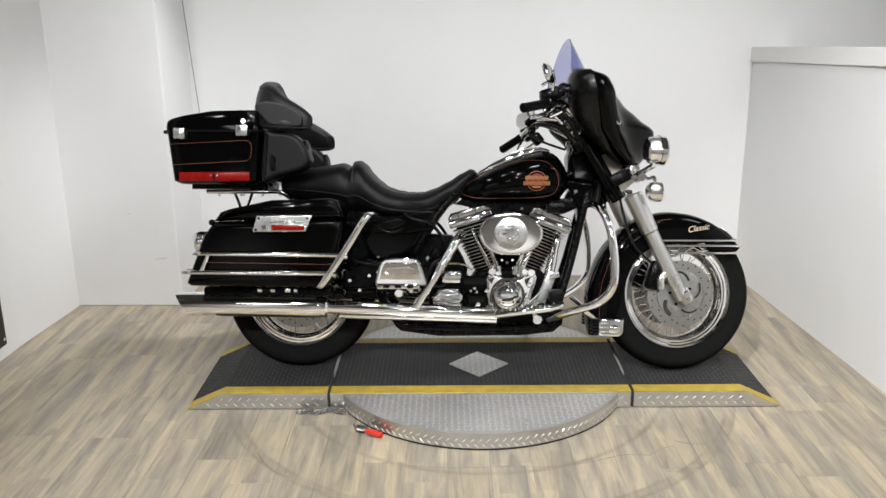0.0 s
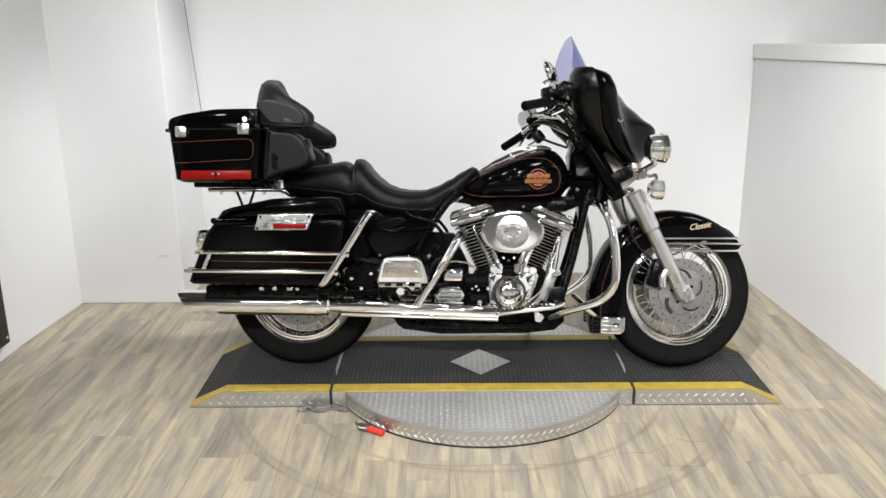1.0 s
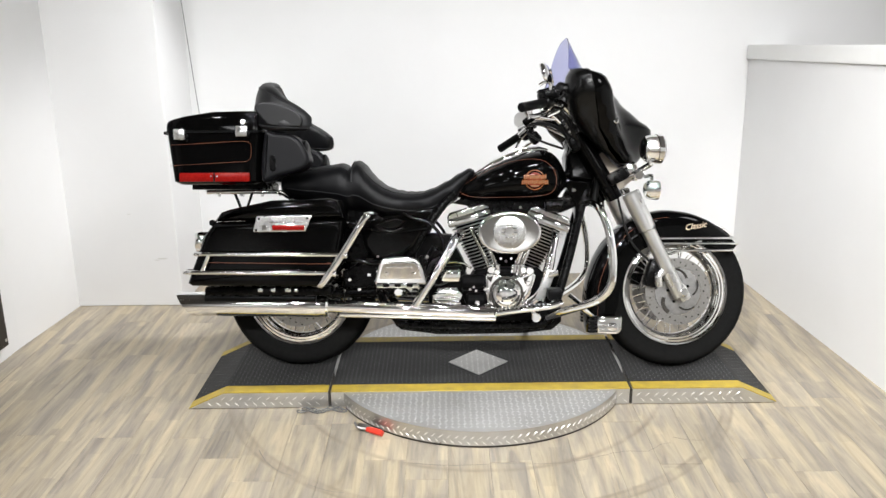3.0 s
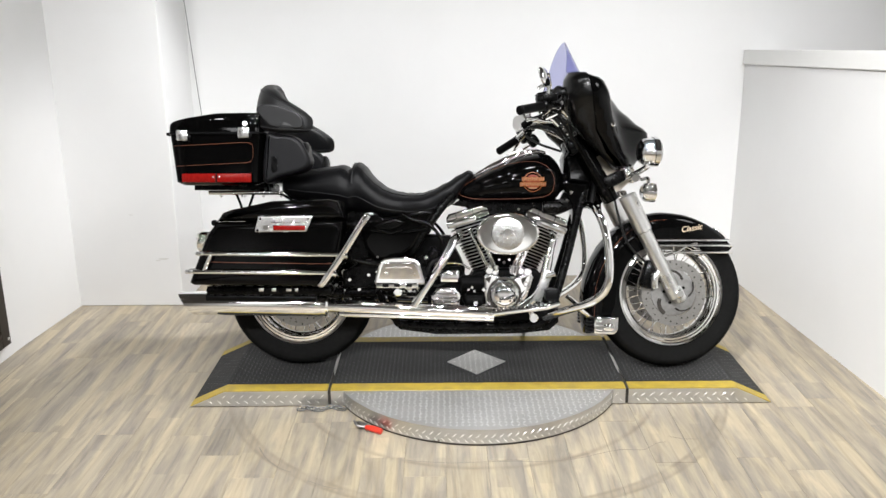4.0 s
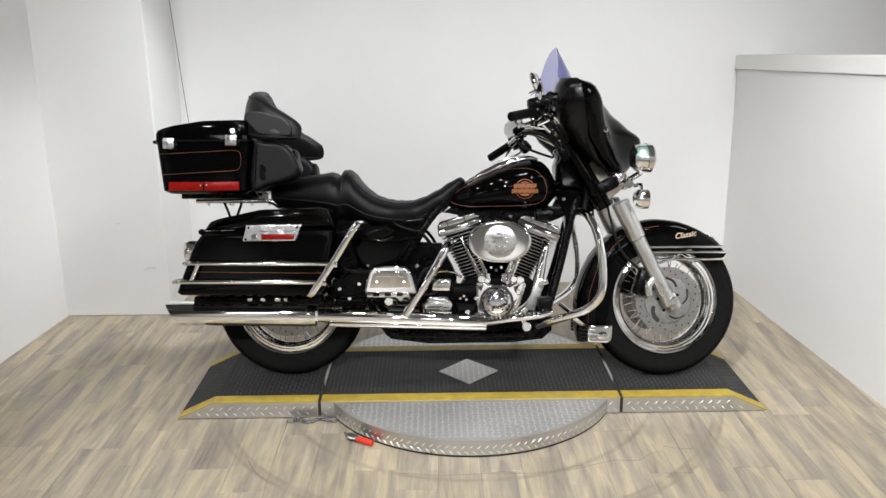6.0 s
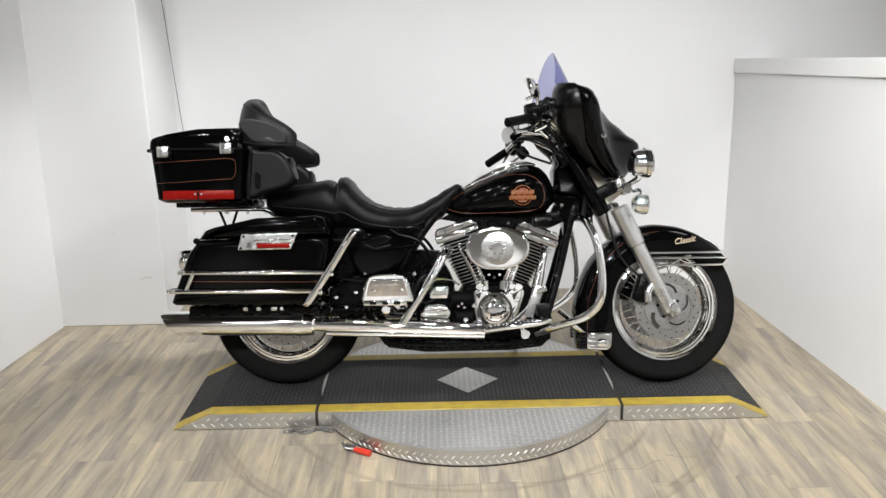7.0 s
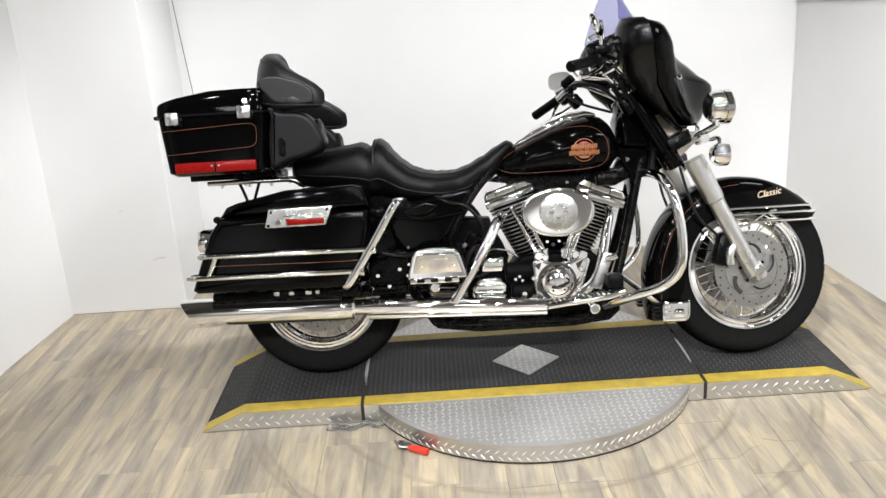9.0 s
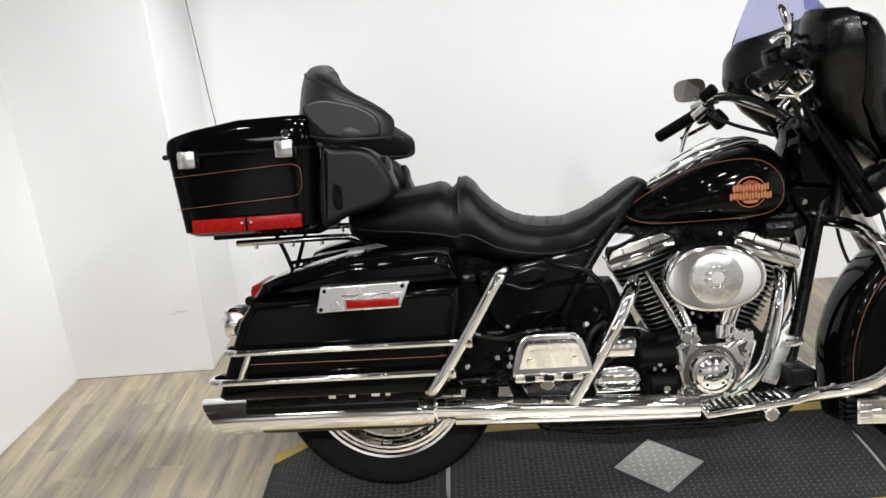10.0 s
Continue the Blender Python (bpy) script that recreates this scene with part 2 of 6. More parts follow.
    sep.inputs[1].default_value = (1, 1, 0)
    link(m, geo.outputs["Position"], sep.inputs[0])
    ln = node(m, "ShaderNodeVectorMath")
    ln.operation = "LENGTH"
    link(m, sep.outputs[0], ln.inputs[0])
    wob = node(m, "ShaderNodeTexNoise", Scale=9.0, Detail=5.0)
    link(m, geo.outputs["Position"], wob.inputs["Vector"])
    ramp = node(m, "ShaderNodeValToRGB")
    els = ramp.color_ramp.elements
    els[0].position, els[0].color = 0.0, (0, 0, 0, 1)
    els[1].position, els[1].color = 1.0, (0, 0, 0, 1)
    for p, v in ((0.765, 0), (0.785, 0.8), (0.792, 0.35), (0.80, 0.0), (1.02, 0.0), (1.032, 0.75), (1.045, 0.35), (1.058, 0.4), (1.068, 0.8), (1.08, 0.0)):
        q = els.new(p * 0.8)
        q.color = (v, v, v, 1)
    sc = node(m, "ShaderNodeMath")
    sc.operation = "MULTIPLY"
    sc.inputs[1].default_value = 0.8
    link(m, ln.outputs["Value"], sc.inputs[0])
    link(m, sc.outputs[0], ramp.inputs["Fac"])
    mk = node(m, "ShaderNodeMath")
    mk.operation = "MULTIPLY"
    link(m, ramp.outputs[0], mk.inputs[0])
    wr = node(m, "ShaderNodeMapRange")
    wr.inputs["From Min"].default_value, wr.inputs["From Max"].default_value = 0.35, 0.65
    wr.inputs["To Min"].default_value, wr.inputs["To Max"].default_value = 0.15, 0.95
    link(m, wob.outputs["Fac"], wr.inputs["Value"])
    link(m, wr.outputs["Result"], mk.inputs[1])
    fin = node(m, "ShaderNodeMix")
    fin.data_type = "RGBA"
    link(m, mk.outputs[0], fin.inputs[0])
    link(m, mt.outputs[0], fin.inputs[6])
    fin.inputs[7].default_value = (0.185, 0.15, 0.112, 1)
    link(m, fin.outputs[2], bsdf(m).inputs["Base Color"])
    rg = node(m, "ShaderNodeMapRange")
    rg.inputs["To Min"].default_value, rg.inputs["To Max"].default_value = 0.32, 0.6
    link(m, n1.outputs["Fac"], rg.inputs["Value"])
    link(m, rg.outputs["Result"], bsdf(m).inputs["Roughness"])
    bp = node(m, "ShaderNodeBump", Strength=0.15, Distance=0.001)
    link(m, n1.outputs["Fac"], bp.inputs["Height"])
    link(m, bp.outputs["Normal"], bsdf(m).inputs["Normal"])
    return m


PLANK = plank_material()

# ---- building helpers ----
def part(name, bm, mat, parent=None, label="", smooth=True, angle=40):
    me = bpy.data.meshes.new(name)
    bm.normal_update()
    if smooth:
        for f in bm.faces:
            f.smooth = True
        lim = radians(angle)
        for e in bm.edges:
            if len(e.link_faces) != 2 or e.calc_face_angle(0.0) > lim:
                e.smooth = False
    bm.to_mesh(me)
    bm.free()
    for m in (mat if isinstance(mat, (list, tuple)) else (mat,)):
        me.materials.append(m)
    ob = new(name, me)
    ob.parent = parent
    if label:
        ob["label"] = label
    return ob


def thing(name, label, category, group="", kind="", m=None):
    ob = new(name)
    if m is not None:
        ob.matrix_basis = m
    return tagged(ob, label, category, group, kind)


def box(cx, cy, cz, sx, sy, sz, bevel=0.0, m=None, seg=2):
    bm = bmesh.new()
    bmesh.ops.create_cube(bm, size=1.0, matrix=Matrix.Diagonal((sx, sy, sz, 1)))
    if bevel:
        bmesh.ops.bevel(bm, geom=bm.edges[:], offset=bevel, segments=seg, profile=0.5, affect="EDGES")
    bmesh.ops.transform(bm, matrix=Matrix.Translation((cx, cy, cz)) @ (m or Matrix()), verts=bm.verts)
    return bm


def merge(*bms):
    out = bms[0]
    for b in bms[1:]:
        me = bpy.data.meshes.new("tmp")
        b.to_mesh(me)
        out.from_mesh(me)
        bpy.data.meshes.remove(me)
        b.free()
    return out


def moved(bm, m):
    bmesh.ops.transform(bm, matrix=m, verts=bm.verts)
    return bm


def spline(pts, steps=6, closed=False):
    """A smooth line through the points."""
    p = [Vector(v) for v in pts]
    n = len(p)
    out = []
    for i in range(n if closed else n - 1):
        a = p[(i - 1) % n] if closed or i > 0 else p[0] * 2 - p[1]
        b, c = p[i], p[(i + 1) % n]
        d = p[(i + 2) % n] if closed or i + 2 < n else p[-1] * 2 - p[-2]
        for k in range(steps):
            t = k / steps
            out.append(0.5 * (2 * b + (c - a) * t + (2 * a - 5 * b + 4 * c - d) * t * t + (3 * b - a - 3 * c + d) * t ** 3))
    if not closed:
        out.append(p[-1])
    return out


def tube(pts, r, seg=10, steps=5, closed=False, radii=None, flat=1.0):
    """A round bar along a smooth line; radii scales it from start to end."""
    line = spline(pts, steps, closed) if steps > 1 else [Vector(v) for v in pts]
    bm = bmesh.new()
    rings = []
    n = len(line)
    up = Vector((0.13, 0.31, 0.94)).normalized()
    last = None
    for i, c in enumerate(line):
        a = line[i - 1] if i or closed else line[0]
        b = line[(i + 1) % n] if i < n - 1 or closed else line[-1]
        d = (b - a).normalized()
        side = d.cross(up if last is None else last).normalized() if last is None else (last - d * last.dot(d)).normalized()
        last = side
        other = d.cross(side)
        k = r
        if radii:
            f = i / (n - 1) * (len(radii) - 1)
            j = min(int(f), len(radii) - 2)
            k = r * (radii[j] + (radii[j + 1] - radii[j]) * (f - j))
        rings.append([bm.verts.new(c + side * math.cos(2 * math.pi * s / seg) * k + other * math.sin(2 * math.pi * s / seg) * k * flat) for s in range(seg)])
    for i in range(n if closed else n - 1):
        q, w = rings[i], rings[(i + 1) % n]
        for s in range(seg):
            bm.faces.new((q[s], q[(s + 1) % seg], w[(s + 1) % seg], w[s]))
    if not closed:
        bm.faces.new(rings[0][::-1])
        bm.faces.new(rings[-1])
    bmesh.ops.recalc_face_normals(bm, faces=bm.faces)
    return bm


def lathe(profile, seg=48, closed=False):
    """Turns (radius, y) about the y axis."""
    bm = bmesh.new()
    rings = []
    for k in range(seg):
        a = 2 * math.pi * k / seg
        rings.append([bm.verts.new((r * math.cos(a), y, r * math.sin(a))) for r, y in profile])
    n = len(profile)
    for k in range(seg):
        q, w = rings[k], rings[(k + 1) % seg]
        for i in range(n if closed else n - 1):
            j = (i + 1) % n
            bm.faces.new((q[i], q[j], w[j], w[i]))
    bmesh.ops.remove_doubles(bm, verts=bm.verts, dist=1e-6)
    bmesh.ops.recalc_face_normals(bm, faces=bm.faces)
    return bm


def cyl(p, q, r, seg=20, r2=None, bevel=0.0):
    """A solid round bar from p to q with softened ends."""
    p, q = Vector(p), Vector(q)
    h = (q - p).length
    r2 = r if r2 is None else r2
    b = min(bevel, h / 3)
    prof = [(0, 0), (r - b, 0), (r, b), (r2, h - b), (r2 - b, h), (0, h)] if b else [(0, 0), (r, 0), (r2, h), (0, h)]
    bm = lathe(prof, seg)
    turn = Vector((0, 1, 0)).rotation_difference((q - p).normalized()).to_matrix().to_4x4()
    return moved(bm, Matrix.Translation(p) @ turn)


def prism(outline, y0, y1, bevel=0.0, seg=2, smooth_steps=0):
    """An outline of (x, z) made solid from y0 to y1."""
    if smooth_steps:
        outline = [(v.x, v.y) for v in spline([(x, z, 0) for x, z in outline], smooth_steps, True)]
    bm = bmesh.new()
    a = [bm.verts.new((x, y0, z)) for x, z in outline]
    b = [bm.verts.new((x, y1, z)) for x, z in outline]
    n = len(a)
    fa, fb = bm.faces.new(a), bm.faces.new(b[::-1])
    for i in range(n):
        bm.faces.new((a[i], b[i], b[(i + 1) % n], a[(i + 1) % n]))
    bmesh.ops.recalc_face_normals(bm, faces=bm.faces)
    if bevel:
        bmesh.ops.bevel(bm, geom=[e for f in (fa, fb) for e in f.edges], offset=bevel, segments=seg, profile=0.5, affect="EDGES")
        big = [f for f in bm.faces if len(f.verts) == n and n > 4]
        if big:
            bmesh.ops.inset_individual(bm, faces=big, thickness=min(0.002, bevel * 0.4))
    return bm


def loft(rings, cap=True, closed=True):
    """A skin over rings of equal length."""
    bm = bmesh.new()
    vs = [[bm.verts.new(p) for p in ring] for ring in rings]
    n = len(vs[0])
    for q, w in zip(vs, vs[1:]):
        for i in range(n if closed else n - 1):
            j = (i + 1) % n
            bm.faces.new((q[i], q[j], w[j], w[i]))
    if cap and closed:
        bm.faces.new(vs[0][::-1])
        bm.faces.new(vs[-1])
    bmesh.ops.recalc_face_normals(bm, faces=bm.faces)
    return bm


def oval(c, ax, ay, ex=2.0, n=28, start=0.0):
    """A superellipse round c with half axes ax, ay (vectors)."""
    out = []
    for k in range(n):
        a = 2 * math.pi * k / n + start
        ca, sa = math.cos(a), math.sin(a)
        out.append(Vector(c) + Vector(ax) * math.copysign(abs(ca) ** (2 / ex), ca) + Vector(ay) * math.copysign(abs(sa) ** (2 / ex), sa))
    return out


def lerp(table, x):
    """Smooth reading of a table of (x, value)."""
    if x <= table[0][0]:
        return table[0][1]
    for (a, u), (b, v) in zip(table, table[1:]):
        if x <= b:
            t = (x - a) / (b - a)
            t = t * t * (3 - 2 * t) * 0.5 + t * 0.5
            return u + (v - u) * t
    return table[-1][1]

# ---- the room ----
def slab(name, outline, z0, z1, mat, label, category, bevel=0.0):
    bm = bmesh.new()
    a = [bm.verts.new((x, y, z0)) for x, y in outline]
    b = [bm.verts.new((x, y, z1)) for x, y in outline]
    n = len(a)
    bm.faces.new(a[::-1])
    bm.faces.new(b)
    for i in range(n):
        bm.faces.new((a[i], a[(i + 1) % n], b[(i + 1) % n], b[i]))
    bmesh.ops.recalc_face_normals(bm, faces=bm.faces)
    if bevel:
        bmesh.ops.bevel(bm, geom=bm.edges[:], offset=bevel, segments=2, profile=0.5, affect="EDGES")
    return tagged(part(name, bm, mat, smooth=False), label, category, kind="structure")


H = 3.0


def smudge(wall, x, y, z, w, h):
    """A thin grey rub mark on a wall face."""
    ring = [Vector((x + w / 2 * math.cos(a) * (1 + 0.3 * math.sin(3 * a)), y, z + h / 2 * math.sin(a) * (1 + 0.3 * math.cos(2 * a)))) for a in np.linspace(0, 2 * math.pi, 19)[:-1]]
    part("scuff_mark", loft([ring, [p + Vector((0, -0.0006, 0)) for p in ring]]), WALLMARK, wall)


slab("wall_back", [(-1.6, 1.48), (3.4, 1.48), (3.4, 1.62), (-1.6, 1.62)], 0, H, WALL, "white painted back wall behind the motorcycle", "wall")
pier = slab("wall_pier", [(-2.25, 0.985), (-1.585, 0.985), (-1.585, 1.615), (-2.25, 1.615)], 0, H, WALL, "white boxed-out wall pier with scuff marks", "wall", 0.006)
slab("wall_left", [(-2.15, 1.1), (-2.21, 0.4), (-2.27, -1.6), (-2.42, -1.6), (-2.36, 0.4), (-2.3, 1.1)], 0, H, WALL, "white painted side wall", "wall")
slab("wall_showroom_left", [(-2.28, -1.602), (-2.42, -1.602), (-5.0, -1.602), (-5.0, -8.0), (-4.85, -8.0), (-4.85, -1.75), (-2.28, -1.75)], 0, H, BACK, "pale showroom wall", "wall")
half = slab("wall_half", [(1.60, 1.478), (1.715, -0.3), (1.79, -1.5), (1.94, -1.5), (1.865, -0.3), (1.75, 1.478)], 0, 1.26, WALL, "white painted half-height partition wall", "wall")
for v in half.data.vertices:
    if v.co.z > 1.0:
        v.co.z = 1.2605 + (1.476 - v.co.y) * 0.0462
slab("wall_right", [(3.4, 1.62), (3.4, -8.0), (3.55, -8.0), (3.55, 1.62)], 0, H, WALL, "white painted far side wall", "wall")
slab("wall_front", [(-5.0, -8.0), (3.55, -8.0), (3.55, -8.15), (-5.0, -8.15)], 0, H, BACK, "pale wall facing the motorcycle", "wall")
slab("ceiling", [(-5.1, 1.7), (3.6, 1.7), (3.6, -8.2), (-5.1, -8.2)], H, H + 0.1, CEIL, "plain pale ceiling", "ceiling")
slab("floor", [(-5.1, 1.7), (3.6, 1.7), (3.6, -8.2), (-5.1, -8.2)], -0.1, -0.004, UNDER, "wood-look plank floor in tan and grey", "floor")

# sloping cap on the partition
cap = bmesh.new()
ends = []
for x, y, z in ((1.585, 1.476, 1.262), (1.70, -0.3, 1.345), (1.775, -1.52, 1.40)):
    ends.append([cap.verts.new(p) for p in ((x, y, z), (x, y, z + 0.08), (x + 0.2, y, z + 0.08), (x + 0.2, y, z))])
for q, w in zip(ends, ends[1:]):
    for i in range(4):
        cap.faces.new((q[i], w[i], w[(i + 1) % 4], q[(i + 1) % 4]))
cap.faces.new(ends[0]), cap.faces.new(ends[-1][::-1])
bmesh.ops.recalc_face_normals(cap, faces=cap.faces)
bmesh.ops.bevel(cap, geom=cap.edges[:], offset=0.004, segments=2, affect="EDGES")
tagged(part("trim", cap, TRIM, smooth=False), "white wooden cap rail on the partition wall", "trim", kind="structure")

for sx, sz, sw, sh in ((-1.674, 0.27, 0.05, 0.012), (-1.705, 0.262, 0.025, 0.008), (-1.83, 0.52, 0.02, 0.006)):
    smudge(pier, sx, 0.9845, sz, sw, sh)

# ---- turntable platform ----
PZ = 0.07
Y0, Y1 = -0.28, 0.30
platform = thing("turntable_platform", "black and diamond-plate motorcycle turntable with yellow safety edges", "platform")


def deck(x0, x1, slope_left, slope_right):
    """One section of the runway, sloping to the floor at its free end."""
    pts = []
    if slope_left:
        pts += [(x0, 0.004), (x0 + 0.145, PZ)]
    else:
        pts += [(x0, 0.004), (x0, PZ)]
    if slope_right:
        pts += [(x1 - 0.145, PZ), (x1, 0.004)]
    else:
        pts += [(x1, PZ), (x1, 0.004)]
    return prism([(x, z) for x, z in pts], Y0, Y1, 0.0)


SECTIONS = ((-1.195, -0.6235, True, False), (-0.6105, 0.6105, False, False), (0.6235, 1.215, False, True))
for x0, x1, sl, sr in SECTIONS:
    part("deck_section", deck(x0, x1, sl, sr), SKIRT, platform, "aluminium diamond-plate sides")
    line = [(x0, 0.004), (x0 + 0.145, PZ)] if sl else [(x0, PZ)]
    line += [(x1 - 0.145, PZ), (x1, 0.004)] if sr else [(x1, PZ)]

    def strip(ya, yb, t):
        bm = bmesh.new()
        rows = []
        for x, z in line:
            rows.append([bm.verts.new(p) for p in ((x, ya, z), (x, yb, z), (x, yb, z + t), (x, ya, z + t))])
        for q, w in zip(rows, rows[1:]):
            for i in range(4):
                bm.faces.new((q[i], q[(i + 1) % 4], w[(i + 1) % 4], w[i]))
        bm.faces.new(rows[0]), bm.faces.new(rows[-1][::-1])
        bmesh.ops.recalc_face_normals(bm, faces=bm.faces)
        return bm

    part("yellow_edge", strip(Y0 - 0.001, Y0 + 0.062, 0.004), YELLOW, platform, "yellow painted safety edge", smooth=False)
    part("yellow_edge", strip(Y1 - 0.055, Y1 + 0.001, 0.004), YELLOW, platform, "yellow painted safety edge", smooth=False)
    part("tread_mat", strip(Y0 + 0.0625, Y1 - 0.0555, 0.003), MAT, platform, "black tread-coated deck", smooth=False)

# dark strips added to stand for the shade in the open gaps
for x in (-0.617, 0.617):
    part("gap_filler", box(x, (Y0 + Y1) / 2, 0.036, 0.0125, Y1 - Y0 - 0.006, 0.062), GAP, platform, "dark filler for the shade in the gap between deck sections", smooth=False)

# round turning plate under the runway
disc = bmesh.new()
R = 0.625
ring = [(R * math.cos(a), R * math.sin(a)) for a in np.linspace(0, 2 * math.pi, 97)[:-1]]
lo = [disc.verts.new((x, y, 0.010)) for x, y in ring]
hi = [disc.verts.new((x, y, 0.069)) for x, y in ring]
disc.faces.new(hi), disc.faces.new(lo[::-1])
for i in range(96):
    disc.faces.new((lo[i], lo[(i + 1) % 96], hi[(i + 1) % 96], hi[i]))
# dark ring added for the contact shade between disc and floor
part("shade_ring", moved(lathe([(0, 0.0005), (R - 0.004, 0.0005), (R - 0.004, 0.0105), (0, 0.0105)], 96), Matrix.Rotation(radians(90), 4, "X")), GAP, platform, "dark ring painted in for the shade under the disc", smooth=False)
disc_ob = part("turning_disc", disc, (PLATE, SKIRT), platform, "round aluminium diamond-plate turning disc")
for f in disc_ob.data.polygons:
    if abs(f.normal.z) < 0.5:
        f.material_index = 1

dia = bmesh.new()
corner = [(-0.127, 0.0), (0.0, -0.135), (0.133, 0.0), (0.0, 0.135)]
a = [dia.verts.new((x, y, PZ + 0.003)) for x, y in corner]
b = [dia.verts.new((x, y, PZ + 0.006)) for x, y in corner]
dia.faces.new(b), dia.faces.new(a[::-1])
for i in range(4):
    dia.faces.new((a[i], a[(i + 1) % 4], b[(i + 1) % 4], b[i]))
bmesh.ops.recalc_face_normals(dia, faces=dia.faces)
part("access_plate", dia, PLATE, platform, "bare diamond-plate access cover", smooth=False)

# ---- the motorcycle: x forward from the rear axle, y to its left, z up from the tyre contacts ----
bike = thing("motorcycle", "black and chrome touring motorcycle leaning on its stand on the platform", "motorcycle", m=pose(-0.767, 0.012, PZ + 0.004, -12.5, 0, -1.9))
WB, AXLE, RT = 1.61, 0.32, 0.322
STEER = Matrix.Translation((WB, 0, AXLE)) @ Matrix.Rotation(radians(8), 4, Vector((-math.sin(radians(26)), 0, math.cos(radians(26))))) @ Matrix.Translation((-WB, 0, -AXLE))


def fpart(name, bm, mat, label="", parent=None):
    """A part of the steered front end."""
    return part(name, moved(bm, STEER), mat, parent or bike, label)


def tyre(r, w, inner):
    prof = []
    for k in range(17):
        a = math.pi * (k / 16)
        y = -math.cos(a) * w / 2
        s = math.sin(a)
        prof.append((inner + (r - inner) * (s ** 0.38), y * (1.0 if s > 0.5 else 0.72 + 0.28 * s / 0.5)))
    prof += [(inner - 0.004, w * 0.3), (inner - 0.004, -w * 0.3)]
    return lathe(prof, 80, True)


def tread(r, w, count=54):
    """Slanted grooves' raised blocks round the tyre."""
    bm = bmesh.new()
    for k in range(count):
        for side in (-1, 1):
            for row, (y, zz) in enumerate(((0.012, 0.0), (0.034, 0.006))):
                a0 = 2 * math.pi * (k + 0.33 * row + (0.5 if side > 0 else 0)) / count
                da = 2 * math.pi / count * 0.36
                vs = []
                for dy, dang in ((-0.009, -da), (0.009, -da + 0.02), (0.009, da + 0.02), (-0.009, da)):
                    yy = side * (y + dy)
                    u = max(0.0, 1 - (abs(yy) / (w / 2)) ** 2)
                    rr = 0.21 + (r - 0.21) * (math.sqrt(u) ** 0.38) + 0.0012
                    vs.append(bm.verts.new((rr * math.cos(a0 + dang), yy, rr * math.sin(a0 + dang))))
                bm.faces.new(vs)
    bmesh.ops.solidify(bm, geom=bm.faces[:], thickness=0.003)
    return bm


def wheel(name, center, steered, label):
    base = Matrix.Translation(center)
    m = STEER @ base if steered else base
    hub = lathe([(0, -0.075), (0.03, -0.075), (0.034, -0.06), (0.05, -0.055), (0.05, -0.045), (0.028, -0.035), (0.028, 0.035), (0.05, 0.045), (0.05, 0.055), (0.034, 0.06), (0.03, 0.075), (0, 0.075)], 32)
    w = part(name, moved(hub, m), CHROME, bike, label)
    part("tyre", moved(tyre(RT, 0.135, 0.212), m), RUBBER, w, "black tyre with worn tread")
    part("tyre_tread", moved(tread(RT, 0.135), m), RUBBER, w)
    rim = lathe([(0.205, -0.04), (0.222, -0.05), (0.229, -0.056), (0.228, -0.061), (0.221, -0.060), (0.217, -0.052), (0.209, -0.053), (0.206, -0.046), (0.199, -0.047), (0.196, -0.036), (0.192, -0.03), (0.184, -0.015), (0.184, 0.015), (0.192, 0.03), (0.197, 0.046), (0.218, 0.057), (0.226, 0.06), (0.228, 0.056), (0.222, 0.05), (0.205, 0.04)], 96, True)
    part("rim", moved(rim, m), CHROME, w, "polished chrome laced rim")
    for k in range(40):
        a = 2 * math.pi * k / 40
        side = -1 if k % 2 else 1
        tw = 0.55 * (1 if (k // 2) % 2 else -1)
        p = (0.05 * math.cos(a + tw), side * 0.05, 0.05 * math.sin(a + tw))
        q = (0.188 * math.cos(a), side * 0.012, 0.188 * math.sin(a))
        part("spoke", moved(cyl(p, q, 0.0022, 6), m), CHROME, w)
    return w, m


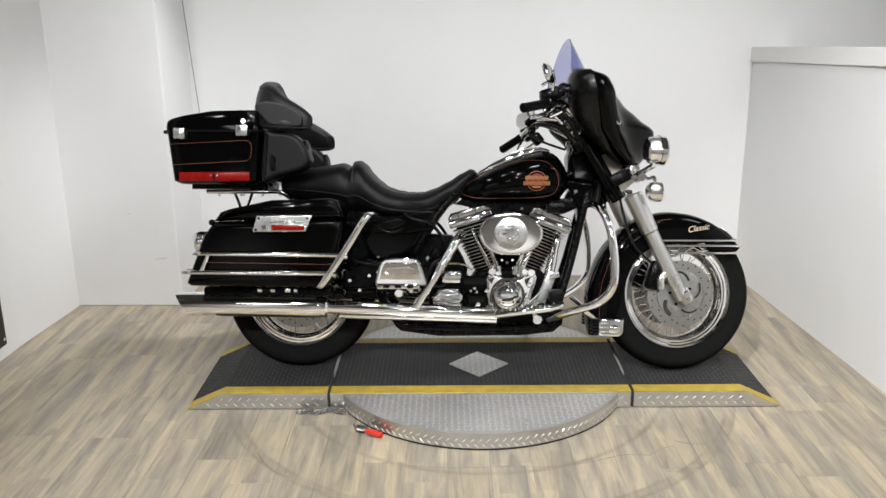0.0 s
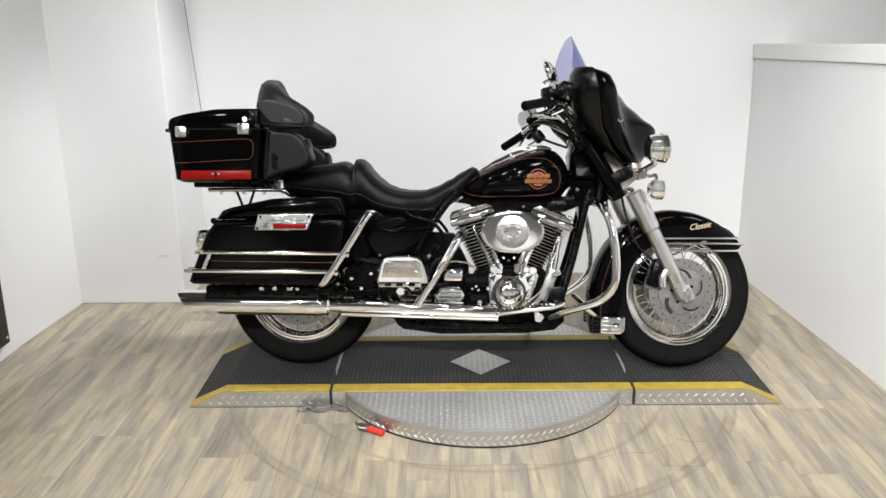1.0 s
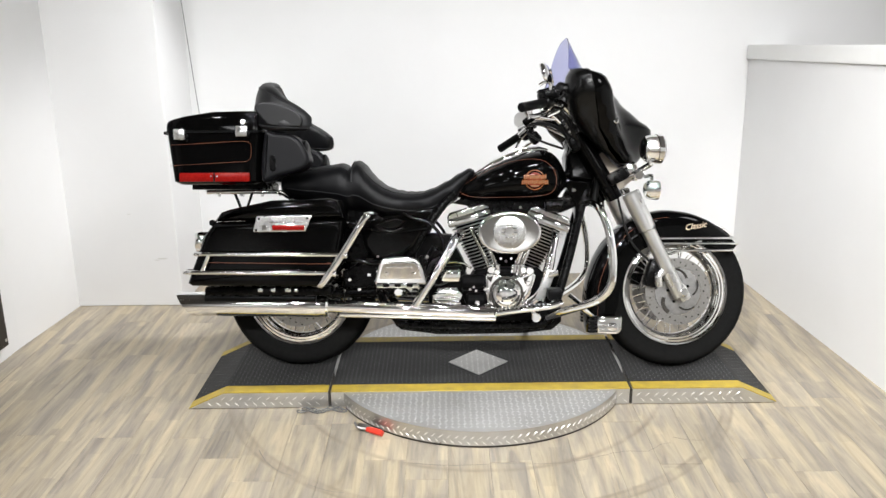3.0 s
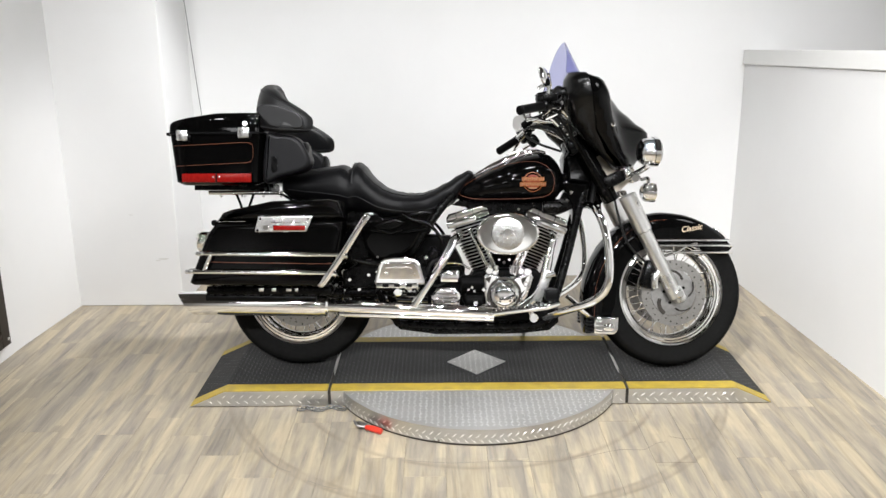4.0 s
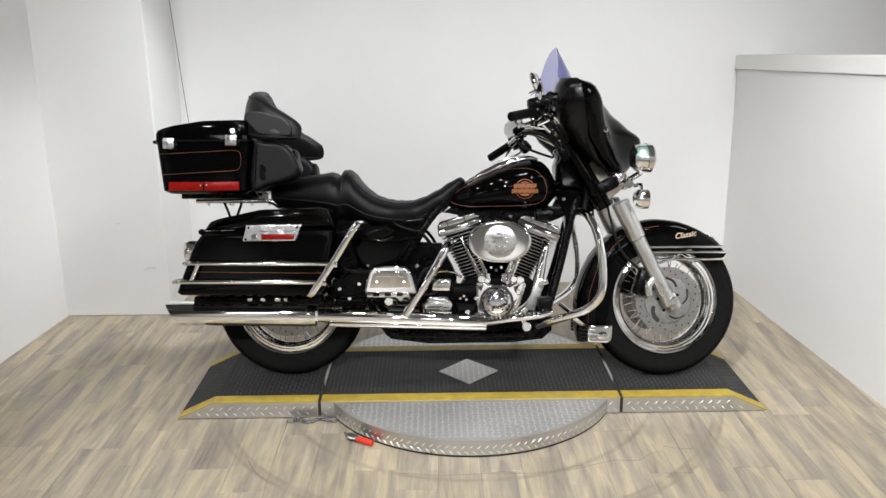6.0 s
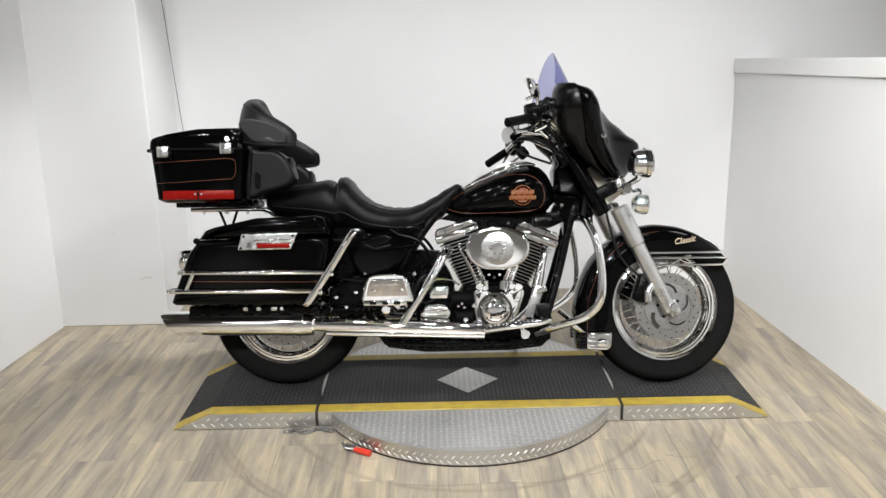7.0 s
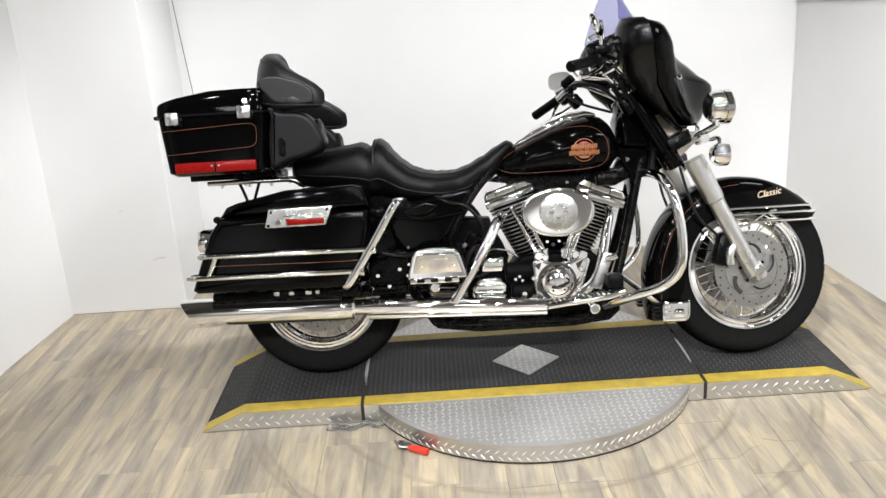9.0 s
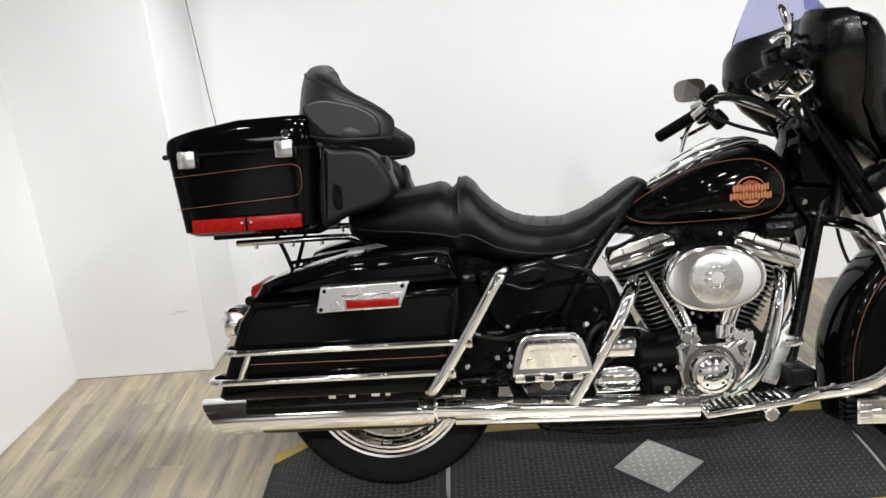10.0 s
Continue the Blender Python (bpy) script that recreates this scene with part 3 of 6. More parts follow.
def brake_disc(parent, m, y, r):
    """A drilled floating rotor on its carrier."""
    bm = bmesh.new()
    prof = [(r * 0.72, -0.0025), (r, -0.0025), (r, 0.0025), (r * 0.72, 0.0025)]
    bm = lathe(prof, 64, True)
    part("brake_rotor", moved(bm, m @ Matrix.Translation((0, y, 0))), STEEL, parent, "drilled steel brake rotor")
    carrier = lathe([(0.03, -0.003), (0.060, -0.005), (r * 0.70, -0.002), (r * 0.70, 0.003), (0.03, 0.003)], 48, True)
    part("rotor_carrier", moved(carrier, m @ Matrix.Translation((0, y, 0))), DULL, parent, "slotted steel rotor carrier")
    for k in range(5):
        a = 2 * math.pi * k / 5
        # dark bar on the surface, for the shade in an open slot
        slot = tube([(q * math.cos(a + w), -0.004, q * math.sin(a + w)) for q, w in ((0.066, -0.25), (0.080, 0.0), (0.090, 0.25), (0.096, 0.5))], 0.0095, 8, 4, flat=0.3)
        part("carrier_slot", moved(slot, m @ Matrix.Translation((0, y, 0))), GAP, parent)
    # dark discs on the rotor, for the shade inside its drilled holes
    holes = bmesh.new()
    for k in range(30):
        a = 2 * math.pi * k / 30
        rr = r * (0.80, 0.87, 0.94)[k % 3]
        bmesh.ops.create_circle(holes, cap_ends=True, segments=8, radius=0.0035, matrix=Matrix.Translation((rr * math.cos(a), -0.0032, rr * math.sin(a))) @ Matrix.Rotation(radians(90), 4, "X"))
    bmesh.ops.solidify(holes, geom=holes.faces[:], thickness=0.0005)
    tagged(part("rotor_hole", moved(holes, m @ Matrix.Translation((0, y, 0))), GAP, parent), kind="stuff")
    for k in range(5):
        a = 2 * math.pi * k / 5 + 0.5
        part("rotor_bolt", moved(cyl((0.046 * math.cos(a), -0.012, 0.046 * math.sin(a)), (0.046 * math.cos(a), 0, 0.046 * math.sin(a)), 0.006, 10, bevel=0.001), m @ Matrix.Translation((0, y, 0))), FRAME, parent)


rear_wheel, mr = wheel("rear_wheel", (0, 0, AXLE), False, "rear wheel with chrome laced rim")
brake_disc(rear_wheel, mr, -0.085, 0.146)
front_wheel, mf = wheel("front_wheel", (WB - 0.01, 0, AXLE), True, "front wheel with chrome laced rim")
brake_disc(front_wheel, mf, -0.088, 0.141)
brake_disc(front_wheel, mf, 0.088, 0.141)
part("axle_nut", moved(cyl((0, -0.168, 0), (0, -0.12, 0), 0.017, 24, bevel=0.003), mf), CHROME, front_wheel)
part("axle_nut", moved(cyl((0, -0.14, 0), (0, -0.1, 0), 0.017, 24, bevel=0.003), mr), CHROME, rear_wheel)


# front fender
def fender_shell(center, a0, a1, rout, rin, half, n=36):
    rings = []
    for k in range(n + 1):
        f = k / n
        a = radians(a0 + (a1 - a0) * f)
        ro, ri, h = lerp(rout, a0 + (a1 - a0) * f), lerp(rin, a0 + (a1 - a0) * f), lerp(half, a0 + (a1 - a0) * f)
        sec = [(ri, -h * 0.98), (ri + (ro - ri) * 0.45, -h), (ro - 0.028, -h * 0.97), (ro - 0.010, -h * 0.82), (ro - 0.002, -h * 0.5), (ro, 0)]
        sec += [(r, -y) for r, y in sec[-2::-1]]
        rings.append([Vector((center[0] + r * math.cos(a), y, center[2] + r * math.sin(a))) for r, y in sec])
    bm = loft(rings, False, False)
    bmesh.ops.solidify(bm, geom=bm.faces[:], thickness=0.004)
    return bm


FROUT = ((25, 0.334), (54, 0.332), (70, 0.335), (87, 0.342), (103, 0.354), (119, 0.365), (139, 0.368), (161, 0.374), (187, 0.390), (205, 0.415))
FRIN = ((25, 0.318), (32, 0.29), (45, 0.25), (65, 0.212), (90, 0.208), (115, 0.225), (140, 0.245), (165, 0.25), (190, 0.268), (205, 0.32))
FHALF = ((25, 0.06), (35, 0.085), (60, 0.094), (120, 0.094), (175, 0.09), (205, 0.085))
front_fender = fpart("front_fender", fender_shell((WB, 0, AXLE), 37, 205, FROUT, FRIN, FHALF, 44), PAINT, "black gloss front fender with chrome trim rails")
for s in (-1, 1):
    edge_line = []
    for deg in range(98, 204, 6):
        a, ro = radians(deg), lerp(FROUT, deg)
        edge_line.append((WB + (ro - 0.034) * math.cos(a), s * lerp(FHALF, deg) * 0.985, AXLE + (ro - 0.034) * math.sin(a)))
    fpart("pinstripe", tube(edge_line, 0.0006, 6, 2), STRIPE, "thin gold pinstripe", front_fender)
for z, x0, x1, r in ((0.545, 1.515, 1.872, 0.006), (0.522, 1.535, 1.882, 0.006), (0.493, 1.57, 1.878, 0.0055)):
    pts = [(x0, -0.104, z), (x1 - 0.06, -0.104, z), (x1 - 0.015, -0.085, z), (x1, -0.03, z), (x1, 0.03, z), (x1 - 0.015, 0.085, z), (x1 - 0.06, 0.104, z), (x0, 0.104, z)]
    fpart("trim_rail", tube(pts, r, 8, 4), CHROME, "chrome fender trim rail", front_fender)
for y in (-0.104, 0.104):
    fpart("rail_brace", tube([(1.555, y * 0.98, 0.478), (1.60, y, 0.49), (1.66, y, 0.522), (1.70, y, 0.531)], 0.005, 8, 4), CHROME, "", front_fender)
fpart("fender_tip", tube([(1.81, 0, 0.60), (1.845, 0, 0.578), (1.868, 0, 0.556)], 0.009, 10, 5, radii=(0.4, 1, 0.9)), CHROME, "chrome fender tip ornament", front_fender)
word = bpy.data.curves.new("script", "FONT")
word.body, word.size, word.shear, word.extrude, word.offset = "Classic", 0.034, 0.35, 0.0004, 0.0003
holder = new("script", word)
bpy.context.view_layer.update()
script_mesh = bpy.data.meshes.new_from_object(holder.evaluated_get(bpy.context.evaluated_depsgraph_get()))
bpy.data.objects.remove(holder)
script_mesh.transform(STEER @ Matrix.Translation((1.632, -0.0955, 0.578)) @ Matrix.Rotation(radians(-9), 4, "Y") @ Matrix.Rotation(radians(90), 4, "X"))
script_mesh.materials.append(GOLD)
script = new("fender_script", script_mesh)
script.parent = front_fender
script["label"] = "gold cursive lettering"

# fork
for y in (-0.125, 0.125):
    low, mid, top = Vector((1.60, y, 0.30)), Vector((1.46, y, 0.58)), Vector((1.385, y, 0.735))
    fork = fpart("fork_leg", cyl(low, mid, 0.029, 24, 0.031, 0.004), FORKALLOY, "satin aluminium fork slider")
    fpart("fork_cover", cyl(mid, top, 0.036, 24, 0.038, 0.004), FORKALLOY, "", fork)
    side = math.copysign(0.10, y)
    fpart("upper_cover", cyl((1.332, side, 0.712), (1.169, side, 0.985), 0.031, 24, 0.030, 0.003), PAINT, "black upper fork tube", fork)
    # bright bar added where the fork tube carries a highlight
    fpart("tube_highlight", tube([(1.257, side * 0.96, 0.899), (1.302, side * 0.98, 0.823), (1.349, side * 0.96, 0.746)], 0.003, 8, 4), CHROME, "thin chrome bar in place of the fork tube's highlight", fork)
    fpart("axle_clamp", box(1.605, y, 0.315, 0.05, 0.045, 0.07, 0.012, Matrix.Rotation(radians(-27), 4, "Y")), SATIN, "", fork)
    fpart("fork_reflector_mount", cyl((1.40, y * 1.3, 0.79), (1.40, y * 1.0, 0.79), 0.008, 12, bevel=0.002), CHROME, "", fork)
    caliper = fpart("brake_caliper", box(1.485, y * 0.82, 0.40, 0.055, 0.055, 0.12, 0.014, Matrix.Rotation(radians(18), 4, "Y")), FRAME, "black front brake caliper")
    fpart("caliper_cover", tube([(1.505, y * 1.02, 0.345), (1.502, y * 1.06, 0.385), (1.52, y * 1.04, 0.41)], 0.016, 12, 4), POLISHED, "silver caliper cover", caliper)
    fpart("brake_hose", tube([(1.47, y * 0.9, 0.45), (1.39, y * 1.0, 0.53), (1.345, y * 1.0, 0.66), (1.33, y * 0.7, 0.80)], 0.005, 8, 6), CABLE, "", caliper)
fpart("fork_tree", box(1.33, 0, 0.80, 0.09, 0.30, 0.05, 0.012, Matrix.Rotation(radians(-26), 4, "Y")), FRAME, "black lower fork clamp")
fpart("steering_neck", cyl((1.36, 0, 0.72), (1.20, 0, 1.0), 0.04, 20, bevel=0.004), FRAME, "black steering neck")

# batwing fairing
W = ((0.83, 0.10), (0.87, 0.145), (0.93, 0.20), (0.98, 0.245), (1.03, 0.29), (1.08, 0.33), (1.14, 0.352), (1.19, 0.350), (1.215, 0.344), (1.228, 0.332), (1.237, 0.305))
NOSE = ((0.83, 1.42), (0.9, 1.475), (0.985, 1.518), (1.015, 1.515), (1.06, 1.45), (1.12, 1.38), (1.2, 1.31), (1.24, 1.24))
EDGE = ((0.83, 1.375), (0.87, 1.325), (0.92, 1.272), (1.0, 1.215), (1.1, 1.185), (1.2, 1.170), (1.27, 1.165))
SIDE = ((0.83, 0.02), (0.9, 0.05), (1.0, 0.088), (1.1, 0.092), (1.16, 0.088), (1.2, 0.076), (1.222, 0.055), (1.233, 0.025), (1.237, 0.0))
REAR = ((0.83, 1.362), (0.87, 1.285), (0.92, 1.22), (0.97, 1.165), (1.04, 1.11), (1.12, 1.084), (1.2, 1.092), (1.25, 1.115), (1.27, 1.15))
outer, inner = [], []
for k in range(23):
    z = 0.855 + 0.382 * k / 22
    w, xn, xe, xr = lerp(W, z), lerp(NOSE, z), lerp(EDGE, z), lerp(REAR, z)
    fr, bk = [], []
    for j in range(41):
        u = -1 + 2 * j / 40
        y = w * math.sin(u * math.pi / 2)
        c = abs(y / w)
        side = lerp(SIDE, z)
        shoulder = side * (1 - c ** 12) ** 0.6
        fr.append(Vector((xe + shoulder + max(0.0, xn - xe - side) * math.exp(-(abs(y) / 0.125) ** 2), y, z)))
        dish = 0.075 * math.exp(-(abs(y) / 0.17) ** 4)
        bk.append(Vector((xe - 0.004 + (xr - xe) * (1 - c ** 7) ** 0.55 + dish * (1 - c ** 4), y, z)))
    for q in fr + bk:
        q.z -= 0.034 * (q.y / 0.33) ** 2 * max(0.0, (z - 1.05) / 0.187)
    outer.append(fr)
    inner.append(bk)
bm = loft(outer, False, False)
bmesh.ops.solidify(bm, geom=bm.faces[:], thickness=0.004)
fairing = fpart("outer_fairing", bm, PAINT, "black gloss batwing fairing with violet windshield")
bm = loft(inner, False, False)
bmesh.ops.solidify(bm, geom=bm.faces[:], thickness=0.004)
fpart("inner_fairing", bm, DASH, "black textured inner fairing", fairing)
fpart("fairing_cap", loft([[Vector((p.x, p.y, p.z)) for p in outer[-1]], [Vector((p.x, p.y, p.z - 0.001)) for p in inner[-1]]], False, False), MATTE, "", fairing)
fpart("fairing_floor", loft([[Vector((p.x, p.y, p.z)) for p in outer[0]], [Vector((p.x, p.y, p.z + 0.001)) for p in inner[0]]], False, False), MATTE, "", fairing)
for s in (-1, 1):
    fpart("air_vent", moved(lathe([(0, 0.004), (0.022, 0.004), (0.03, -0.006), (0.034, -0.004), (0.034, 0.01)], 24), Matrix.Translation((1.118, s * 0.215, 1.16)) @ Matrix.Diagonal((1, 1, 1.3, 1)) @ Matrix.Rotation(radians(90), 4, "Z")), FRAME, "black oval air vent", fairing)
    fpart("fairing_bolt", cyl((1.262, s * 0.334, 1.0), (1.262, s * 0.346, 1.0), 0.009, 14, bevel=0.003), CHROME, "", fairing)
    g = fpart("gauge", moved(lathe([(0, -0.004), (0.036, -0.004), (0.038, -0.012), (0.044, -0.014), (0.047, -0.006), (0.047, 0.02), (0, 0.02)], 32), Matrix.Translation((1.168, s * 0.062, 1.13)) @ Matrix.Rotation(radians(-90), 4, "Z")), CHROME, "chrome-rimmed round gauge", fairing)
    fpart("gauge_face", cyl((1.160, s * 0.062, 1.13), (1.166, s * 0.062, 1.13), 0.036, 28), MATTE, "", g)
shield = []
for k in range(9):
    f = k / 8
    row = []
    for j in range(33):
        u = -1 + 2 * j / 32
        half = 0.292 - 0.07 * f ** 1.5
        y = half * u
        base, topz = 1.232 - 0.04 * abs(u) ** 2, 1.228 + 0.168 * (1 - abs(u) ** 2.4)
        row.append(Vector((1.208 - 0.068 * f - 0.07 * (abs(y) / 0.3) ** 2, y, base + (topz - base) * f)))
    shield.append(row)
bm = loft(shield, False, False)
bmesh.ops.solidify(bm, geom=bm.faces[:], thickness=0.003)
fpart("windshield", bm, SHIELD, "short violet-tinted windshield", fairing)
fpart("shield_trim", tube([(p.x + 0.004, p.y, p.z - 0.004) for p in shield[0][::4]], 0.007, 8, 3), FRAME, "", fairing)

# lamps beside the fork
for s in (-1, 1):
    lamp = fpart("passing_lamp", moved(lathe([(0, -0.045), (0.036, -0.043), (0.052, -0.03), (0.057, -0.008), (0.058, 0.012), (0.061, 0.014), (0.061, 0.034), (0.056, 0.038), (0, 0.038)], 36), Matrix.Translation((1.46, s * 0.185, 0.91)) @ Matrix.Rotation(radians(-90), 4, "Z")), CHROME, "chrome passing lamp")
    fpart("lamp_lens", moved(lathe([(0, 0.052), (0.03, 0.05), (0.049, 0.043)], 32), Matrix.Translation((1.46, s * 0.185, 0.91)) @ Matrix.Rotation(radians(-90), 4, "Z")), CLEAR, "", lamp)
    fpart("lamp_bracket", tube([(1.36, s * 0.07, 0.80), (1.42, s * 0.13, 0.825), (1.455, s * 0.185, 0.85)], 0.012, 10, 4), CHROME, "", lamp)
    sig = fpart("turn_signal", moved(lathe([(0, -0.028), (0.026, -0.027), (0.038, -0.014), (0.041, 0.008), (0.041, 0.026), (0, 0.028)], 28), Matrix.Translation((1.45, s * 0.2, 0.742)) @ Matrix.Rotation(radians(-90), 4, "Z")), CHROME, "chrome front turn signal")
    fpart("signal_stalk", tube([(1.44, s * 0.15, 0.80), (1.455, s * 0.19, 0.80), (1.452, s * 0.2, 0.775)], 0.008, 8, 4), CHROME, "", sig)
for s in (-1, 1):
    plate = [(1.268, 0.90), (1.359, 0.749), (1.385, 0.765), (1.424, 0.798), (1.465, 0.813), (1.445, 0.831), (1.367, 0.838), (1.331, 0.867), (1.29, 0.91)]
    fpart("deflector", prism(plate, s * 0.05 - 0.003, s * 0.05 + 0.003, 0.002), TAN_REFLECTION, "dull metal deflector panel beside the fork, tan floor reflection painted on")
fpart("light_bar", box(1.42, 0, 0.815, 0.035, 0.32, 0.022, 0.008), CHROME, "chrome lamp bar")

# handlebar
bar = fpart("handlebar", tube([(0.99, -0.30, 1.075), (1.06, -0.23, 1.09), (1.15, -0.16, 1.03), (1.20, -0.07, 0.985), (1.20, 0.07, 0.985), (1.15, 0.16, 1.03), (1.07, 0.23, 1.075), (1.0, 0.30, 1.05)], 0.0155, 14, 6), CHROME, "chrome handlebar")
for s, a, b in ((-1, (0.872, -0.42, 1.036), (0.985, -0.315, 1.072)), (1, (0.925, 0.42, 0.975), (1.02, 0.315, 1.035))):
    g = fpart("grip", cyl(a, b, 0.0185, 20, 0.0185, 0.004), MATTE, "black rubber grip", bar)
    a, b = Vector(a), Vector(b)
    d = (b - a).normalized()
    c = b + d * 0.02
    fpart("switch_housing", cyl(b - d * 0.005, b + d * 0.05, 0.026, 16, 0.024, 0.006), FRAME, "", bar)
    fpart("lever", tube([c + Vector((0.03, 0, -0.005)), c + Vector((0.055, s * 0.03, -0.02)), c + Vector((0.02, s * 0.09, -0.05)), c + Vector((-0.03, s * 0.125, -0.075))], 0.007, 8, 5), CHROME, "chrome hand lever", bar)
    fpart("reservoir", box(c.x + 0.015, c.y, c.z + 0.03, 0.06, 0.05, 0.03, 0.006), FRAME, "black fluid reservoir", bar)
    mc = Vector((0.978, -0.36, 1.178)) if s < 0 else Vector((1.048, 0.45, 1.122))
    turn = Matrix.Translation(mc) @ Matrix.Rotation(radians(-28 if s < 0 else 56), 4, "Z") @ Matrix.Rotation(radians(-14 if s < 0 else 6), 4, "Y")
    rings = [oval((dx, 0, 0), (0, 0.052 * q, 0), (0, 0, 0.038 * q), 3.2, 32) for dx, q in ((0.0, 0.98), (0.003, 1.0), (0.008, 0.96), (0.014, 0.8), (0.018, 0.4))]
    mir = fpart("mirror", moved(loft(rings), turn), CHROME, "chrome rear-view mirror", bar)
    fpart("mirror_glass", moved(loft([oval((dx, 0, 0), (0, 0.048, 0), (0, 0, 0.0345), 3.2, 32) for dx in (-0.002, 0.001)]), turn), MIRROR, "", mir)
    fpart("mirror_stem", tube([c + Vector((0.0, 0, 0.02)), c + Vector((0.02, s * 0.0, 0.07)) if s < 0 else c + Vector((0.0, 0.05, 0.03)), mc + Vector((0.02, 0, 0.012 if s < 0 else -0.02))], 0.0055, 8, 5), CHROME, "", mir)

for k, (p, q, r, mt) in enumerate((((1.0, -0.29, 1.07), (1.14, -0.06, 0.95), 0.0055, CABLE), ((1.01, -0.28, 1.085), (1.16, -0.04, 0.97), 0.007, CABLE), ((1.0, 0.30, 1.06), (1.15, 0.08, 0.94), 0.0055, CABLE),
                                  ((1.02, -0.26, 1.09), (1.2, 0.02, 1.0), 0.005, CABLE), ((1.04, 0.25, 1.075), (1.18, 0.04, 0.97), 0.008, CABLE), ((1.03, -0.24, 1.06), (1.2, -0.1, 0.9), 0.006, CABLE))):
    p, q = Vector(p), Vector(q)
    mid = (p + q) / 2 + Vector((0.03 - 0.02 * (k % 3), 0, -0.045 + 0.018 * k))
    fpart("control_cable", tube([p, mid, q], r, 8, 8), mt, "", bar)
fpart("riser_clamp", box(1.19, 0, 0.985, 0.05, 0.16, 0.045, 0.01), CHROME, "chrome handlebar clamp", bar)
fpart("ignition_switch", cyl((1.14, 0, 1.0), (1.17, 0, 1.03), 0.022, 18, bevel=0.004), CHROME, "chrome ignition switch", bar)
mcyl = fpart("master_cylinder", box(1.0, -0.285, 1.108, 0.07, 0.05, 0.036, 0.01, Matrix.Rotation(radians(-14), 4, "Y")), FRAME, "black brake master cylinder", bar)
fpart("cylinder_lid", box(0.997, -0.285, 1.129, 0.066, 0.046, 0.008, 0.003, Matrix.Rotation(radians(-14), 4, "Y")), MATTE, "", mcyl)
for k, (x, y, z, r) in enumerate(((1.03, -0.25, 1.095, 0.016), (1.055, -0.235, 1.07, 0.013), (1.02, -0.27, 1.06, 0.012))):
    fpart("clamp_bolt", cyl((x, y - 0.018, z), (x, y + 0.02, z + 0.005), r, 14, bevel=0.003), CHROME if k != 1 else FRAME, "", mcyl)
fpart("light_bar", tube([(1.40, -0.2, 0.80), (1.425, -0.1, 0.815), (1.43, 0.1, 0.815), (1.40, 0.2, 0.80)], 0.016, 12, 5), CHROME, "chrome lamp bar", fairing)
fpart("fork_nacelle", box(1.40, 0, 0.835, 0.05, 0.24, 0.06, 0.015, Matrix.Rotation(radians(-26), 4, "Y")), CHROME, "chrome lamp bracket", fairing)
fpart("fork_lock_cover", prism([(1.15, 0.80), (1.14, 0.90), (1.16, 0.95), (1.23, 0.95), (1.27, 0.86), (1.24, 0.79)], -0.07, 0.07, 0.008, 2), PAINT, "black cover round the steering head", bar)
fpart("cable_junction", box(1.165, -0.09, 0.945, 0.06, 0.05, 0.07, 0.012, Matrix.Rotation(radians(-30), 4, "Y")), FRAME, "black wiring cover", bar)

fpart("ignition_cover", box(1.20, 0, 0.93, 0.10, 0.13, 0.13, 0.03, Matrix.Rotation(radians(-20), 4, "Y"), 3), PAINT, "black ignition cover over the steering neck", bar)
for k, (p, q, r, mt) in enumerate((((1.055, -0.215, 1.105), (1.075, -0.20, 1.14), 0.013, CHROME), ((1.09, -0.215, 1.07), (1.10, -0.17, 1.09), 0.016, FRAME), ((1.03, -0.25, 1.125), (1.045, -0.22, 1.15), 0.011, FRAME),
                                  ((1.02, 0.27, 1.075), (1.05, 0.24, 1.10), 0.02, FRAME), ((1.0, 0.29, 1.02), (1.03, 0.26, 1.05), 0.018, CHROME), ((1.10, -0.15, 1.02), (1.13, -0.13, 1.03), 0.013, CHROME))):
    fpart("control_fitting", cyl(p, q, r, 14, bevel=0.003), mt, "", bar)
for k in range(3):
    fpart("control_cable", tube([(1.03, -0.25 + 0.01 * k, 1.12 - 0.02 * k), (1.07 + 0.01 * k, -0.23, 1.165 - 0.025 * k), (1.12, -0.19 + 0.02 * k, 1.12 - 0.04 * k), (1.16, -0.1, 1.0 - 0.03 * k)], 0.006, 8, 6), CABLE, "", bar)
fpart("hand_lever", tube([(1.03, -0.285, 1.065), (1.0, -0.32, 1.04), (0.94, -0.385, 1.012), (0.90, -0.425, 1.0)], 0.0065, 8, 5, flat=1.4), CHROME, "chrome brake lever", bar)

fpart("clutch_lever", tube([(1.03, 0.315, 1.035), (1.012, 0.345, 1.012), (0.998, 0.36, 0.982), (0.977, 0.362, 0.921)], 0.006, 8, 5, flat=1.3), CHROME, "chrome clutch lever", bar)
fpart("switch_block", box(1.035, 0.30, 1.03, 0.055, 0.05, 0.05, 0.012, Matrix.Rotation(radians(-24), 4, "Y")), FRAME, "black switch block", bar)
fpart("switch_block", box(1.065, 0.27, 1.01, 0.05, 0.04, 0.055, 0.012, Matrix.Rotation(radians(-40), 4, "Y")), FRAME, "black switch block", bar)
fpart("mirror_arm", tube([(0.962, -0.33, 1.137), (0.975, -0.33, 1.147), (0.995, -0.325, 1.152), (1.008, -0.32, 1.142), (1.006, -0.31, 1.10), (1.004, -0.30, 1.062)], 0.0065, 10, 5), CHROME, "chrome mirror arm", bar)
fpart("lever_clamp", box(0.992, -0.29, 1.052, 0.042, 0.03, 0.034, 0.008, Matrix.Rotation(radians(-18), 4, "Y")), CHROME, "chrome lever clamp", bar)
